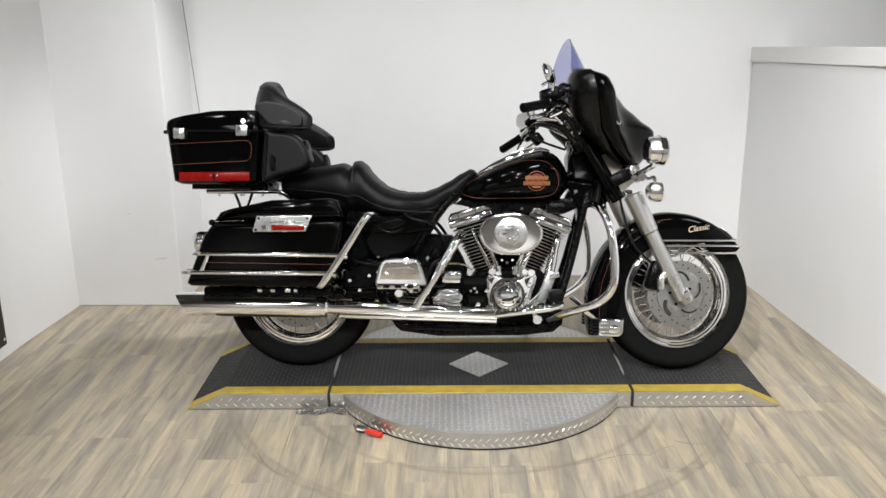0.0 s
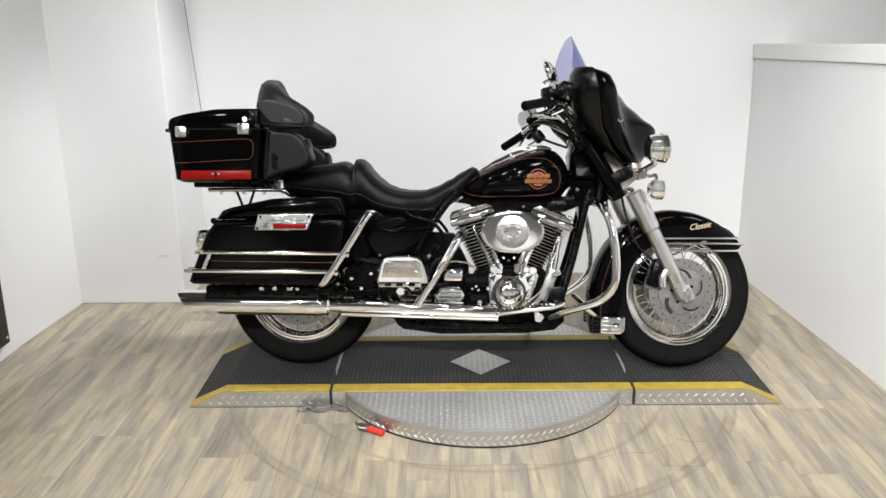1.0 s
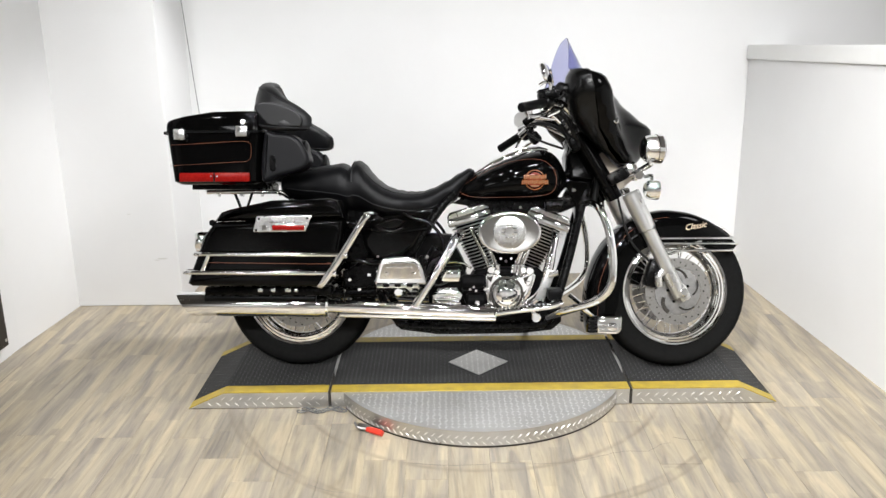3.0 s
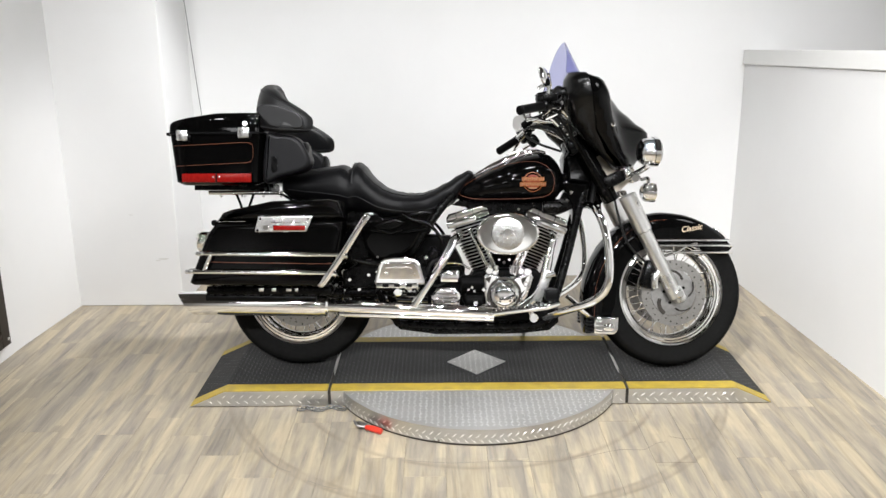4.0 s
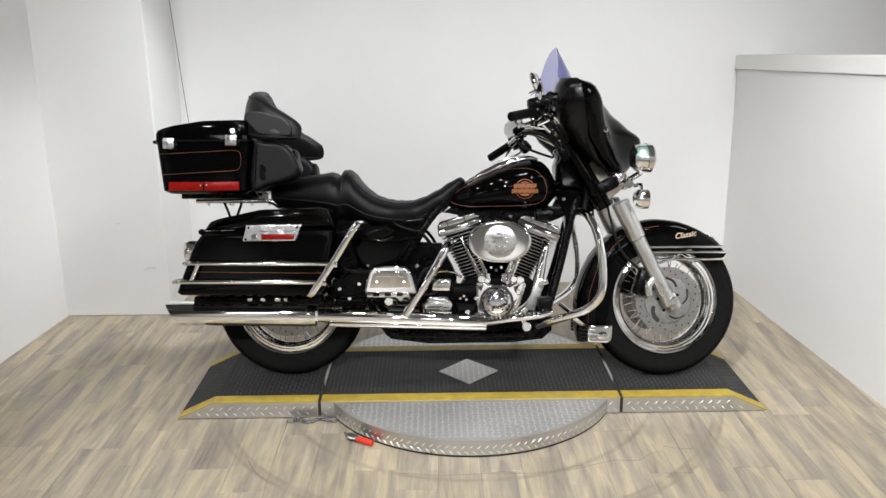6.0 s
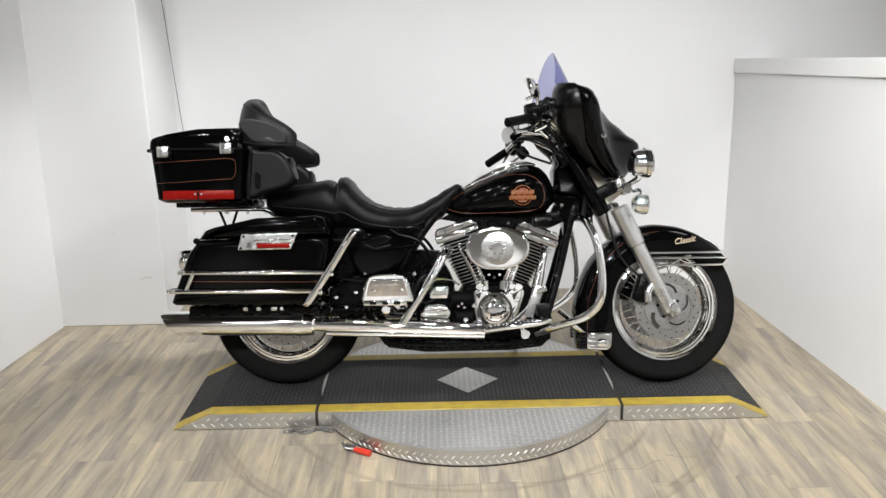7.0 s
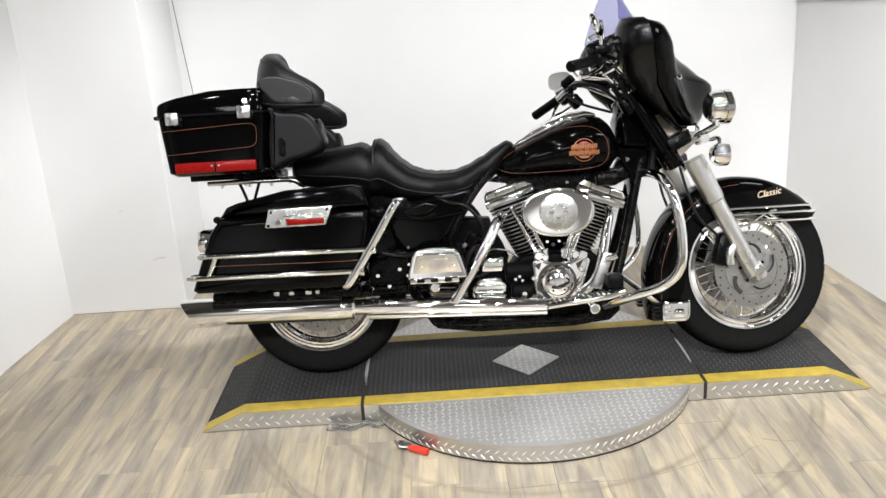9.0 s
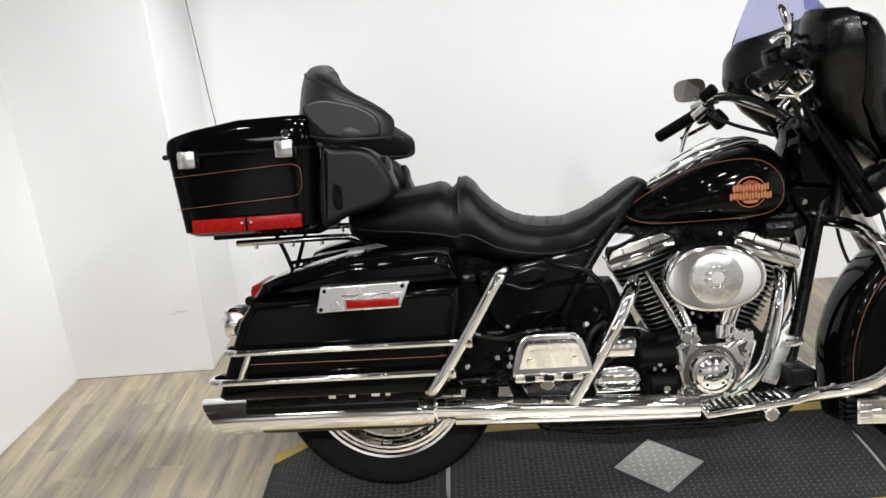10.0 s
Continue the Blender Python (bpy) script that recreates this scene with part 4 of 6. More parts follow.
fpart("clamp_arm", tube([(0.98, -0.295, 1.045), (1.02, -0.28, 1.03), (1.06, -0.25, 1.005)], 0.007, 10, 5), CHROME, "", bar)
for k in range(2):
    fpart("control_cable", tube([(0.905 + 0.028 * k, -0.335 + 0.02 * k, 1.045 - 0.004 * k), (0.912 + 0.03 * k, -0.335 + 0.02 * k, 1.022), (0.95 + 0.02 * k, -0.325, 1.010 + 0.004 * k), (1.03, -0.29, 1.012)], 0.0042, 8, 6), CHROME, "thin chrome control cable", bar)

# tank
TOP = ((0.68, 0.755), (0.72, 0.797), (0.78, 0.834), (0.84, 0.864), (0.90, 0.890), (0.97, 0.915), (1.03, 0.926), (1.08, 0.918), (1.115, 0.888), (1.14, 0.83))
BOT = ((0.68, 0.725), (0.75, 0.708), (1.0, 0.706), (1.1, 0.715), (1.14, 0.76))
HALF = ((0.68, 0.07), (0.72, 0.112), (0.80, 0.145), (0.92, 0.168), (1.03, 0.172), (1.1, 0.15), (1.14, 0.09))


def tank_ring(x, n=36):
    t, b, h = lerp(TOP, x), lerp(BOT, x), lerp(HALF, x)
    out = []
    for k in range(n):
        a = 2 * math.pi * k / n
        ca, sa = math.cos(a), math.sin(a)
        z = (t + b) / 2 + (t - b) / 2 * math.copysign(abs(sa) ** 0.75, sa)
        out.append(Vector((x, h * math.copysign(abs(ca) ** 0.72, ca) * (1.0 - 0.10 * max(0, sa)), z)))
    return out


def tank_side(x, z):
    """y of the tank's right skin."""
    t, b, h = lerp(TOP, x), lerp(BOT, x), lerp(HALF, x)
    s = max(-1, min(1, (z - (t + b) / 2) / ((t - b) / 2)))
    sa = math.copysign(abs(s) ** (1 / 0.75), s)
    return -h * max(0.0, math.sqrt(max(0, 1 - sa * sa))) ** 0.72 * (1 - 0.10 * max(0, sa))


tank = part("fuel_tank", loft([tank_ring(0.68 + 0.46 * k / 30) for k in range(31)]), PAINT, bike, "black fuel tank with orange pinstripe and round emblem", angle=60)
for s in (1, -1):
    loop = [(0.692, 0.752), (0.72, 0.785), (0.804, 0.834), (0.889, 0.869), (0.973, 0.883), (1.037, 0.877), (1.08, 0.843), (1.094, 0.793), (1.078, 0.748), (1.023, 0.731), (0.888, 0.726), (0.75, 0.728)]
    pts = [(p.x, s * (tank_side(p.x, p.y) - 0.0003), p.y) for p in spline([(x, z, 0) for x, z in loop], 6, True)]
    part("pinstripe", tube(pts, 0.0008, 6, 1, True), STRIPE, tank, "orange pinstripe")


def decal(cx, cz, w, h, mat, lift, name="emblem_piece", n=1):
    """A flat painted shape that follows the tank's side."""
    bm = bmesh.new()
    nx, nz = 6, 4
    g = [[bm.verts.new((cx + w * (i / nx - 0.5), tank_side(cx + w * (i / nx - 0.5), cz + h * (j / nz - 0.5)) - lift, cz + h * (j / nz - 0.5))) for j in range(nz + 1)] for i in range(nx + 1)]
    for i in range(nx):
        for j in range(nz):
            bm.faces.new((g[i][j], g[i + 1][j], g[i + 1][j + 1], g[i][j + 1]))
    bmesh.ops.solidify(bm, geom=bm.faces[:], thickness=0.0006)
    return part(name, bm, mat, tank)


def disc_decal(cx, cz, r, mat, lift, name="emblem_disc"):
    bm = bmesh.new()
    c = bm.verts.new((cx, tank_side(cx, cz) - lift, cz))
    rings = []
    for q in (0.5, 1.0):
        rings.append([bm.verts.new((cx + r * q * math.cos(a), tank_side(cx + r * q * math.cos(a), cz + r * q * math.sin(a)) - lift, cz + r * q * math.sin(a))) for a in np.linspace(0, 2 * math.pi, 29)[:-1]])
    for i in range(28):
        bm.faces.new((c, rings[0][i], rings[0][(i + 1) % 28]))
        bm.faces.new((rings[0][i], rings[1][i], rings[1][(i + 1) % 28], rings[0][(i + 1) % 28]))
    bmesh.ops.solidify(bm, geom=bm.faces[:], thickness=0.0006)
    return part(name, bm, mat, tank)


disc_decal(1.003, 0.797, 0.041, LOGO_ORANGE, 0.0012)
disc_decal(1.003, 0.797, 0.038, PAINT, 0.002)
disc_decal(1.003, 0.797, 0.031, LOGO_RED, 0.0028)
decal(1.003, 0.809, 0.090, 0.0165, PAINT, 0.0034)
decal(1.003, 0.788, 0.108, 0.0165, PAINT, 0.0034)
for row_z, row_x, count in ((0.809, 0.9605, 12), (0.788, 0.9525, 14)):
    for i in range(count):
        dz = 0.0012 * ((i * 7) % 3 - 1)
        decal(row_x + 0.0078 * i, row_z + dz, 0.0070, 0.0168, LOGO_ORANGE, 0.0044)
        decal(row_x + 0.0078 * i + 0.0006, row_z + dz, 0.0028 + 0.0012 * (i % 2), 0.0118, LOGO_CREAM, 0.0052)
decal(1.003, 0.772, 0.034, 0.006, LOGO_CREAM, 0.0044)
console = [oval((x, 0, lerp(TOP, x) + 0.004), (0, 0.042 + 0.024 * math.sin((x - 0.735) * 9.4), 0), (0, 0, 0.007 + 0.016 * math.sin((x - 0.735) * 9.4) ** 1.0), 3.4, 28) for x in np.linspace(0.737, 1.066, 18)]
part("tank_console", loft(console), CHROME, tank, "chrome tank console")
part("console_door", moved(box(0, 0, 0, 0.075, 0.062, 0.008, 0.003), Matrix.Translation((0.93, 0, 0.926)) @ Matrix.Rotation(radians(-21), 4, "Y")), POLISHED, tank, "hinged chrome console door")

# seat
STOP = ((-0.06, 0.835), (0.0, 0.85), (0.06, 0.857), (0.14, 0.868), (0.19, 0.876), (0.208, 0.870), (0.222, 0.856), (0.232, 0.862), (0.246, 0.882), (0.262, 0.887), (0.284, 0.872), (0.31, 0.835), (0.34, 0.805), (0.38, 0.776), (0.42, 0.760), (0.47, 0.752), (0.53, 0.752), (0.58, 0.768), (0.64, 0.798), (0.69, 0.830), (0.735, 0.852), (0.755, 0.846))
SBOT = ((-0.06, 0.73), (0.06, 0.70), (0.24, 0.658), (0.36, 0.638), (0.50, 0.628), (0.58, 0.64), (0.66, 0.70), (0.755, 0.81))
SHALF = ((-0.06, 0.15), (0.05, 0.165), (0.2, 0.186), (0.25, 0.188), (0.35, 0.205), (0.45, 0.20), (0.56, 0.16), (0.66, 0.12), (0.755, 0.09))


def seat_point(x, deg, lift=1.0):
    """A point of the seat's skin at an angle round its section."""
    t, b, h = lerp(STOP, x), lerp(SBOT, x), lerp(SHALF, x)
    a = radians(deg)
    ca, sa = math.cos(a), math.sin(a)
    return Vector((x, h * lift * math.copysign(abs(ca) ** (2 / 2.5), ca), (t + b) / 2 + (t - b) / 2 * lift * math.copysign(abs(sa) ** (2 / 2.5), sa)))


rings = []
n = 110
for k in range(n + 1):
    x = -0.06 + 0.815 * k / n
    f = min(k, n - k) / 5.0
    e = 1.0 if f >= 1 else 0.82 + 0.18 * math.sqrt(max(0, 1 - (1 - f) ** 2))
    rings.append([seat_point(x, 360 * q / 40, e) for q in range(40)])
seat = part("seat", loft(rings), SHADED_VINYL, bike, "black vinyl two-up seat with stitched seams", angle=60)
for s in (-1, 1):
    edge = 48 if s > 0 else 132
    low = -12 if s > 0 else 192
    part("seam_piping", tube([seat_point(x, edge, 1.003) for x in np.linspace(-0.03, 0.225, 16)], 0.0028, 6, 1), SEAM, seat)
    part("seam_piping", tube([seat_point(x, edge, 1.003) for x in np.linspace(0.262, 0.73, 26)], 0.0028, 6, 1), SEAM, seat)
    part("seam_piping", tube([seat_point(x, low, 1.003) for x in np.linspace(-0.03, 0.6, 30)], 0.0022, 6, 1), SEAM, seat)
for x, w in ((0.245, 0.0035), (0.405, 0.0022), (0.445, 0.0022), (0.485, 0.0022), (0.525, 0.0022)):
    lim = 8 if x < 0.3 else 50
    part("cross_seam", tube([seat_point(x + (0.0 if x < 0.3 else 0.02 * math.cos(radians(a))), a, 1.002) for a in np.linspace(lim, 180 - lim, 22)], w, 6, 1), SEAM, seat)

# luggage box with passenger backrest
TW = 0.275
trunk = part("luggage_box", loft([oval((-0.294 - 0.005 * f, 0, 0.783 + 0.215 * f), (0.182 + 0.020 * f - (0.02 if f == 0 else 0), 0, 0), (0, TW - 0.012 + 0.012 * f - (0.02 if f == 0 else 0), 0), 11, 96) for f in (0.0, 0.06, 0.3, 0.6, 0.9, 1.0)]), PAINT, bike, "black gloss rear luggage box with orange pinstripe")
lid = []
for f in np.linspace(0, 1, 9):
    z = 0.997 + 0.082 * math.sin(f * math.pi / 2)
    s = 1.0 - 0.075 * (1 - math.cos(f * math.pi / 2)) ** 1.5 - (0.5 if f == 1 else 0)
    ring = oval((-0.299, 0, z), (0.204 * s, 0, 0), (0, (TW + 0.004) * s, 0), 11, 96)
    for p in ring:
        p.z -= 0.8 * max(0.0, -0.25 - p.x) ** 2 * f
    lid.append(ring)
part("lid", loft(lid), PAINT, trunk, "domed black lid")
part("lid_seal", loft([oval((-0.299, 0, z), (0.2065, 0, 0), (0, TW + 0.0055, 0), 11, 96) for z in (0.992, 0.999)]), MATTE, trunk)
part("lid_lip", box(-0.507, 0, 0.995, 0.03, 0.44, 0.014, 0.005), MATTE, trunk, "black rear lip of the lid")
for s in (-1, 1):
    for x, z in ((-0.432, 0.984), (-0.18, 0.995)):
        la = part("latch", box(x, s * 0.287, z, 0.048, 0.016, 0.045, 0.006), POLISHED, trunk, "chrome lid latch")
        part("latch_clip", box(x + 0.028, s * 0.285, z - 0.012, 0.012, 0.01, 0.03, 0.003), FRAME, la)
    part("latch_knob", cyl((-0.172, s * 0.27, 1.032), (-0.172, s * 0.295, 1.032), 0.012, 16, bevel=0.004), CHROME, trunk)
    part("side_lens", box(-0.293, s * 0.283, 0.812, 0.285, 0.016, 0.036, 0.004), REDLENS, trunk, "long red side marker lens")
    part("lens_divider", box(-0.293, s * 0.2865, 0.812, 0.007, 0.013, 0.037, 0.002), FRAME, trunk)
    for dx in (-0.012, 0.012):
        part("lens_screw", cyl((-0.293 + dx, s * 0.2905, 0.816), (-0.293 + dx, s * 0.293, 0.816), 0.004, 10, bevel=0.0008), POLISHED, trunk)
    pts = [(-0.475, s * 0.2765, 0.942), (-0.3, s * 0.2815, 0.950), (-0.19, s * 0.2825, 0.9555), (-0.16, s * 0.2825, 0.954), (-0.145, s * 0.2825, 0.942), (-0.143, s * 0.282, 0.915), (-0.147, s * 0.281, 0.89), (-0.162, s * 0.280, 0.876), (-0.19, s * 0.280, 0.8735), (-0.3, s * 0.2785, 0.868), (-0.475, s * 0.274, 0.859)]
    part("pinstripe", tube(pts, 0.0007, 6, 4), STRIPE, trunk, "orange pinstripe")
part("rear_lens", box(-0.478, 0, 0.83, 0.02, 0.36, 0.04, 0.006), REDLENS, trunk, "red rear lens")
pod = [(-0.086, 0.982), (-0.05, 0.988), (0.012, 0.984), (0.045, 0.967), (0.068, 0.940), (0.088, 0.900), (0.092, 0.873), (0.074, 0.846), (0.03, 0.828), (-0.03, 0.814), (-0.1, 0.800)]
for s in (-1, 1):
    y0, y1 = (-0.30, -0.185) if s < 0 else (0.185, 0.30)
    dz = 0.0 if s < 0 else -0.035
    p = part("speaker_pod", moved(prism(pod, y0, y1, 0.017, 4, 4), Matrix.Translation((0, 0, dz))), POD, bike, "black textured passenger speaker pod")
    part("control_switch", loft([oval((-0.052, s * (0.3005 + d), 0.866), (0.012, 0, 0), (0, 0, 0.032), 3, 20) for d in (-0.003, 0.004)]), FRAME, p)
    part("grille", moved(lathe([(0.0, 0.0), (0.04, 0.004), (0.055, -0.006), (0.055, -0.02), (0, -0.02)], 28), Matrix.Translation((0.078, s * 0.235, 0.905 + dz)) @ Matrix.Rotation(radians(-90), 4, "Z")), MATTE, p, "round black speaker grille")
back = [(0.090, -0.262, 1.030, 0.018, 0.012), (0.084, -0.265, 1.032, 0.034, 0.026), (0.05, -0.272, 1.044, 0.050, 0.038), (-0.01, -0.272, 1.062, 0.069, 0.043), (-0.06, -0.25, 1.084, 0.087, 0.043), (-0.10, -0.20, 1.101, 0.092, 0.042), (-0.126, -0.11, 1.111, 0.102, 0.040), (-0.134, 0, 1.114, 0.105, 0.040)]
full = back + [(x, -y, z, hh, th) for x, y, z, hh, th in back[-2::-1]]
cen = spline([(x, y, z - 0.19 * max(0.0, y)) for x, y, z, hh, th in full], 5)
siz = spline([(hh, th, 0) for x, y, z, hh, th in full], 5)
rings = []
for i, c in enumerate(cen):
    d = (cen[min(i + 1, len(cen) - 1)] - cen[max(i - 1, 0)]).normalized()
    side = Vector((0, 0, 1)).cross(d).normalized()
    lean = Vector((0.26 * max(0.0, 1 - abs(c.y) / 0.26), 0.30 * max(-1.0, min(1.0, -c.y / 0.2)), 1.0))
    rings.append(oval(c, side * siz[i].y, lean * siz[i].x, 3.0, 32))
rest = part("backrest", loft(rings), VINYL, bike, "black vinyl wrap-around passenger backrest", angle=60)
for k in (4, 12, 20, 28):
    part("backrest_piping", tube([r[k] + (r[k] - c) * 0.015 for r, c in zip(rings[3:-3:2], cen[3:-3:2])], 0.0028, 6, 2), SEAM, rest, "stitched piping")
wing = [(-0.118, 1.082), (-0.102, 1.102), (-0.054, 1.106), (0.022, 1.084), (0.062, 1.056), (0.071, 1.026), (0.053, 1.008), (-0.05, 1.014), (-0.082, 1.036)]
part("wing_panel", prism(wing, -0.322, -0.290, 0.006, 3, 4), VINYL, rest, "smooth padded side panel")
part("rack_plate", box(-0.28, 0, 0.774, 0.3, 0.3, 0.022, 0.004), FRAME, bike, "black luggage mounting plate")
part("rack", tube([(-0.36, -0.17, 0.752), (-0.1, -0.175, 0.753), (-0.05, -0.165, 0.748), (-0.028, -0.14, 0.732), (-0.024, -0.1, 0.728), (-0.024, 0.1, 0.728), (-0.028, 0.14, 0.732), (-0.05, 0.165, 0.748), (-0.1, 0.175, 0.753), (-0.36, 0.17, 0.752)], 0.009, 12, 5), CHROME, bike, "chrome luggage rack")
for x, y in ((-0.31, -0.165), (-0.21, -0.165), (-0.13, -0.165), (-0.31, 0.165), (-0.21, 0.165), (-0.13, 0.165)):
    part("rack_bolt", cyl((x, y, 0.734), (x, y, 0.752), 0.006, 10, bevel=0.0015), CHROME, bike)
for pts in ([(-0.285, -0.05, 0.765), (-0.262, -0.05, 0.71), (-0.245, -0.05, 0.66)], [(-0.195, -0.05, 0.765), (-0.215, -0.05, 0.71), (-0.232, -0.05, 0.66)], [(-0.25, -0.05, 0.675), (-0.16, -0.06, 0.687), (-0.08, -0.07, 0.70)]):
    part("rack_support", tube(pts, 0.006, 8, 3), FRAME, bike, "black rack support")
part("antenna", tube([(-0.398, -0.1, 1.04), (-0.412, -0.1, 1.11), (-0.460, -0.1, 1.45), (-0.53, -0.1, 1.95)], 0.0011, 6, 4), CABLE, bike, "thin black whip antenna")

# saddlebags
BODY = [(-0.262, 0.634), (0.245, 0.644), (0.238, 0.58), (0.215, 0.45), (0.19, 0.395), (0.165, 0.381), (-0.355, 0.384), (-0.372, 0.395), (-0.352, 0.45), (-0.30, 0.585)]
LID = [(-0.262, 0.636), (-0.235, 0.672), (-0.20, 0.684), (-0.04, 0.718), (0.19, 0.726), (0.222, 0.718), (0.248, 0.648)]
for s in (-1, 1):
    y0, y1 = (-0.42, -0.20) if s < 0 else (0.20, 0.42)
    bag = part("saddlebag", prism(BODY, y0, y1, 0.025, 4), PAINT, bike, "black gloss hard saddlebag with chrome rails")
    part("bag_lid", prism(LID, y0 - 0.004, y1 + 0.004, 0.028, 4), PAINT, bag, "black gloss saddlebag lid")
    part("lid_hinge", cyl((-0.27, s * 0.39, 0.632), (-0.27, s * 0.41, 0.632), 0.012, 12, bevel=0.003), FRAME, bag)
    part("bag_pinstripe", tube([(-0.30, s * 0.4215, 0.478), (0.16, s * 0.4215, 0.472), (0.185, s * 0.4215, 0.476)], 0.0008, 6, 4), STRIPE, bag, "orange pinstripe")
    plate = part("marker_plate", prism([(-0.088, 0.658), (0.125, 0.660), (0.102, 0.602), (0.095, 0.598), (-0.10, 0.596), (-0.104, 0.60)], s * 0.424 - 0.006, s * 0.424 + 0.006, 0.003), POLISHED, bag, "chrome side marker plate with red lens")
    part("marker_lens", box(0.034, s * 0.432, 0.613, 0.126, 0.008, 0.019, 0.003), REDLENS, plate, "red marker lens")
    part("marker_frame", box(0.034, s * 0.430, 0.612, 0.136, 0.006, 0.025, 0.002), CHROME, plate)
    part("marker_rib", box(0.035, s * 0.431, 0.634, 0.15, 0.006, 0.005, 0.0015), CHROME, plate)
    part("marker_reflector", cyl((-0.058, s * 0.430, 0.614), (-0.058, s * 0.434, 0.614), 0.011, 18, bevel=0.0015), CHROME, plate)
    for sx, sz in ((-0.08, 0.648), (0.108, 0.65), (-0.092, 0.604)):
        part("marker_screw", cyl((sx, s * 0.429, sz), (sx, s * 0.432, sz), 0.005, 12, bevel=0.001), FRAME, plate)
    for z, x0, x1 in ((0.512, -0.335, 0.245), (0.441, -0.378, 0.198)):
        rail = part("bag_rail", tube([(x0 + 0.06, s * 0.36, z), (x0 + 0.01, s * 0.385, z), (x0, s * 0.42, z), (x0 + 0.02, s * 0.44, z), (x0 + 0.10, s * 0.445, z), (x1, s * 0.445, z - 0.003)], 0.0085, 10, 5), CHROME, bike, "chrome saddlebag guard rail")
        part("rail_cap", cyl((x1 - 0.004, s * 0.445, z - 0.003), (x1 + 0.01, s * 0.445, z - 0.003), 0.011, 12, bevel=0.003), CHROME, rail)
    for x, z in ((0.257, 0.507), (0.214, 0.436)):
        part("rail_end", moved(lathe([(0, -0.012), (0.007, -0.010), (0.0115, -0.004), (0.0125, 0.002), (0.010, 0.008), (0, 0.012)], 16), Matrix.Translation((x, s * 0.452, z)) @ Matrix.Rotation(radians(-90), 4, "Z")), CHROME, bike, "chrome ball end of the rail")
    part("rail_post", tube([(-0.268, s * 0.445, 0.518), (-0.302, s * 0.445, 0.44)], 0.009, 8, 1, flat=0.5), CHROME, bike, "chrome rail post")
    part("bag_guard", tube([(0.155, s * 0.43, 0.39), (0.175, s * 0.447, 0.41), (0.25, s * 0.447, 0.52), (0.325, s * 0.445, 0.64), (0.345, s * 0.42, 0.66), (0.36, s * 0.33, 0.655), (0.365, s * 0.24, 0.64)], 0.0145, 12, 6), CHROME, bike, "chrome saddlebag guard hoop")

# rear turn signals and tail lamp
for s in (-1, 1):
    sig = part("rear_turn_signal", moved(lathe([(0, -0.025), (0.02, -0.025), (0.033, -0.01), (0.035, 0.01), (0.033, 0.022), (0, 0.025)], 28), Matrix.Translation((-0.358, s * 0.235, 0.55)) @ Matrix.Rotation(radians(90), 4, "Z") @ Matrix.Scale(1.2, 4)), CHROME, bike, "chrome rear turn signal")
    part("signal_hood", box(-0.352, s * 0.22, 0.583, 0.045, 0.06, 0.012, 0.004), FRAME, sig)
part("signal_bar", tube([(-0.33, -0.22, 0.547), (-0.31, -0.1, 0.55), (-0.31, 0.1, 0.55), (-0.33, 0.22, 0.547)], 0.014, 10, 5), CHROME, bike, "chrome rear signal bar")
part("tail_lamp", box(-0.332, 0, 0.60, 0.06, 0.2, 0.05, 0.018), REDLENS, bike, "red tail lamp")
REAROUT = ((-20, 0.36), (60, 0.365), (140, 0.365), (185, 0.37))
REARIN = ((-20, 0.25), (60, 0.24), (140, 0.25), (185, 0.29))
REARHALF = ((-20, 0.10), (185, 0.10))
part("rear_fender", fender_shell((0, 0, AXLE), 10, 178, REAROUT, REARIN, REARHALF, 30), PAINT, bike, "black gloss rear fender")

# ---- engine, exhaust and frame ----
# exhaust on both sides
for s in (-1, 1):
    y = s * 0.225
    muf = part("muffler", tube([(-0.33, y, 0.291), (-0.1, y, 0.289), (0.10, y, 0.285), (0.15, y * 0.98, 0.282)], 0.050, 32, 6, radii=(1.0, 1.02, 1.0, 0.8)), CHROME, bike, "long chrome muffler")
    rings = [[Vector((-0.328 - f * (0.115 + 0.035 * math.sin(a)), y + 0.05 * math.cos(a), 0.291 + 0.05 * math.sin(a))) for a in np.linspace(0, 2 * math.pi, 29)[:-1]] for f in (0.0, 0.5, 1.0)]
    bm = loft(rings, False, True)
    bmesh.ops.solidify(bm, geom=bm.faces[:], thickness=0.003)
    part("slash_tip", bm, CHROME, muf, "chrome slash-cut tip")
    part("clamp", cyl((0.122, y, 0.284), (0.152, y, 0.282), 0.046, 24, bevel=0.006), CHROME, muf)
    part("exhaust_pipe", tube([(0.14, y, 0.283), (0.4, y, 0.272), (0.65, y * 0.98, 0.262), (0.84, y * 0.9, 0.25)], 0.029, 20, 6), CHROME, bike, "chrome exhaust pipe")
    part("lower_shield", tube([(0.2, y * 1.02, 0.25), (0.5, y * 1.02, 0.243), (0.84, y * 0.95, 0.232)], 0.016, 12, 5), CHROME, bike)
part("header_pipe", tube([(1.085, -0.06, 0.585), (1.094, -0.10, 0.555), (1.08, -0.125, 0.505), (1.068, -0.13, 0.445), (1.037, -0.135, 0.338), (0.99, -0.145, 0.288), (0.94, -0.155, 0.262), (0.84, -0.19, 0.25)], 0.021, 18, 6, radii=(0.75, 0.8, 1.05, 1.1, 1.0)), CHROME, bike, "chrome front header pipe")
part("header_pipe", tube([(0.70, -0.13, 0.575), (0.672, -0.205, 0.548), (0.632, -0.23, 0.478), (0.57, -0.238, 0.382), (0.508, -0.24, 0.285)], 0.0195, 18, 6), CHROME, bike, "chrome rear header shield")

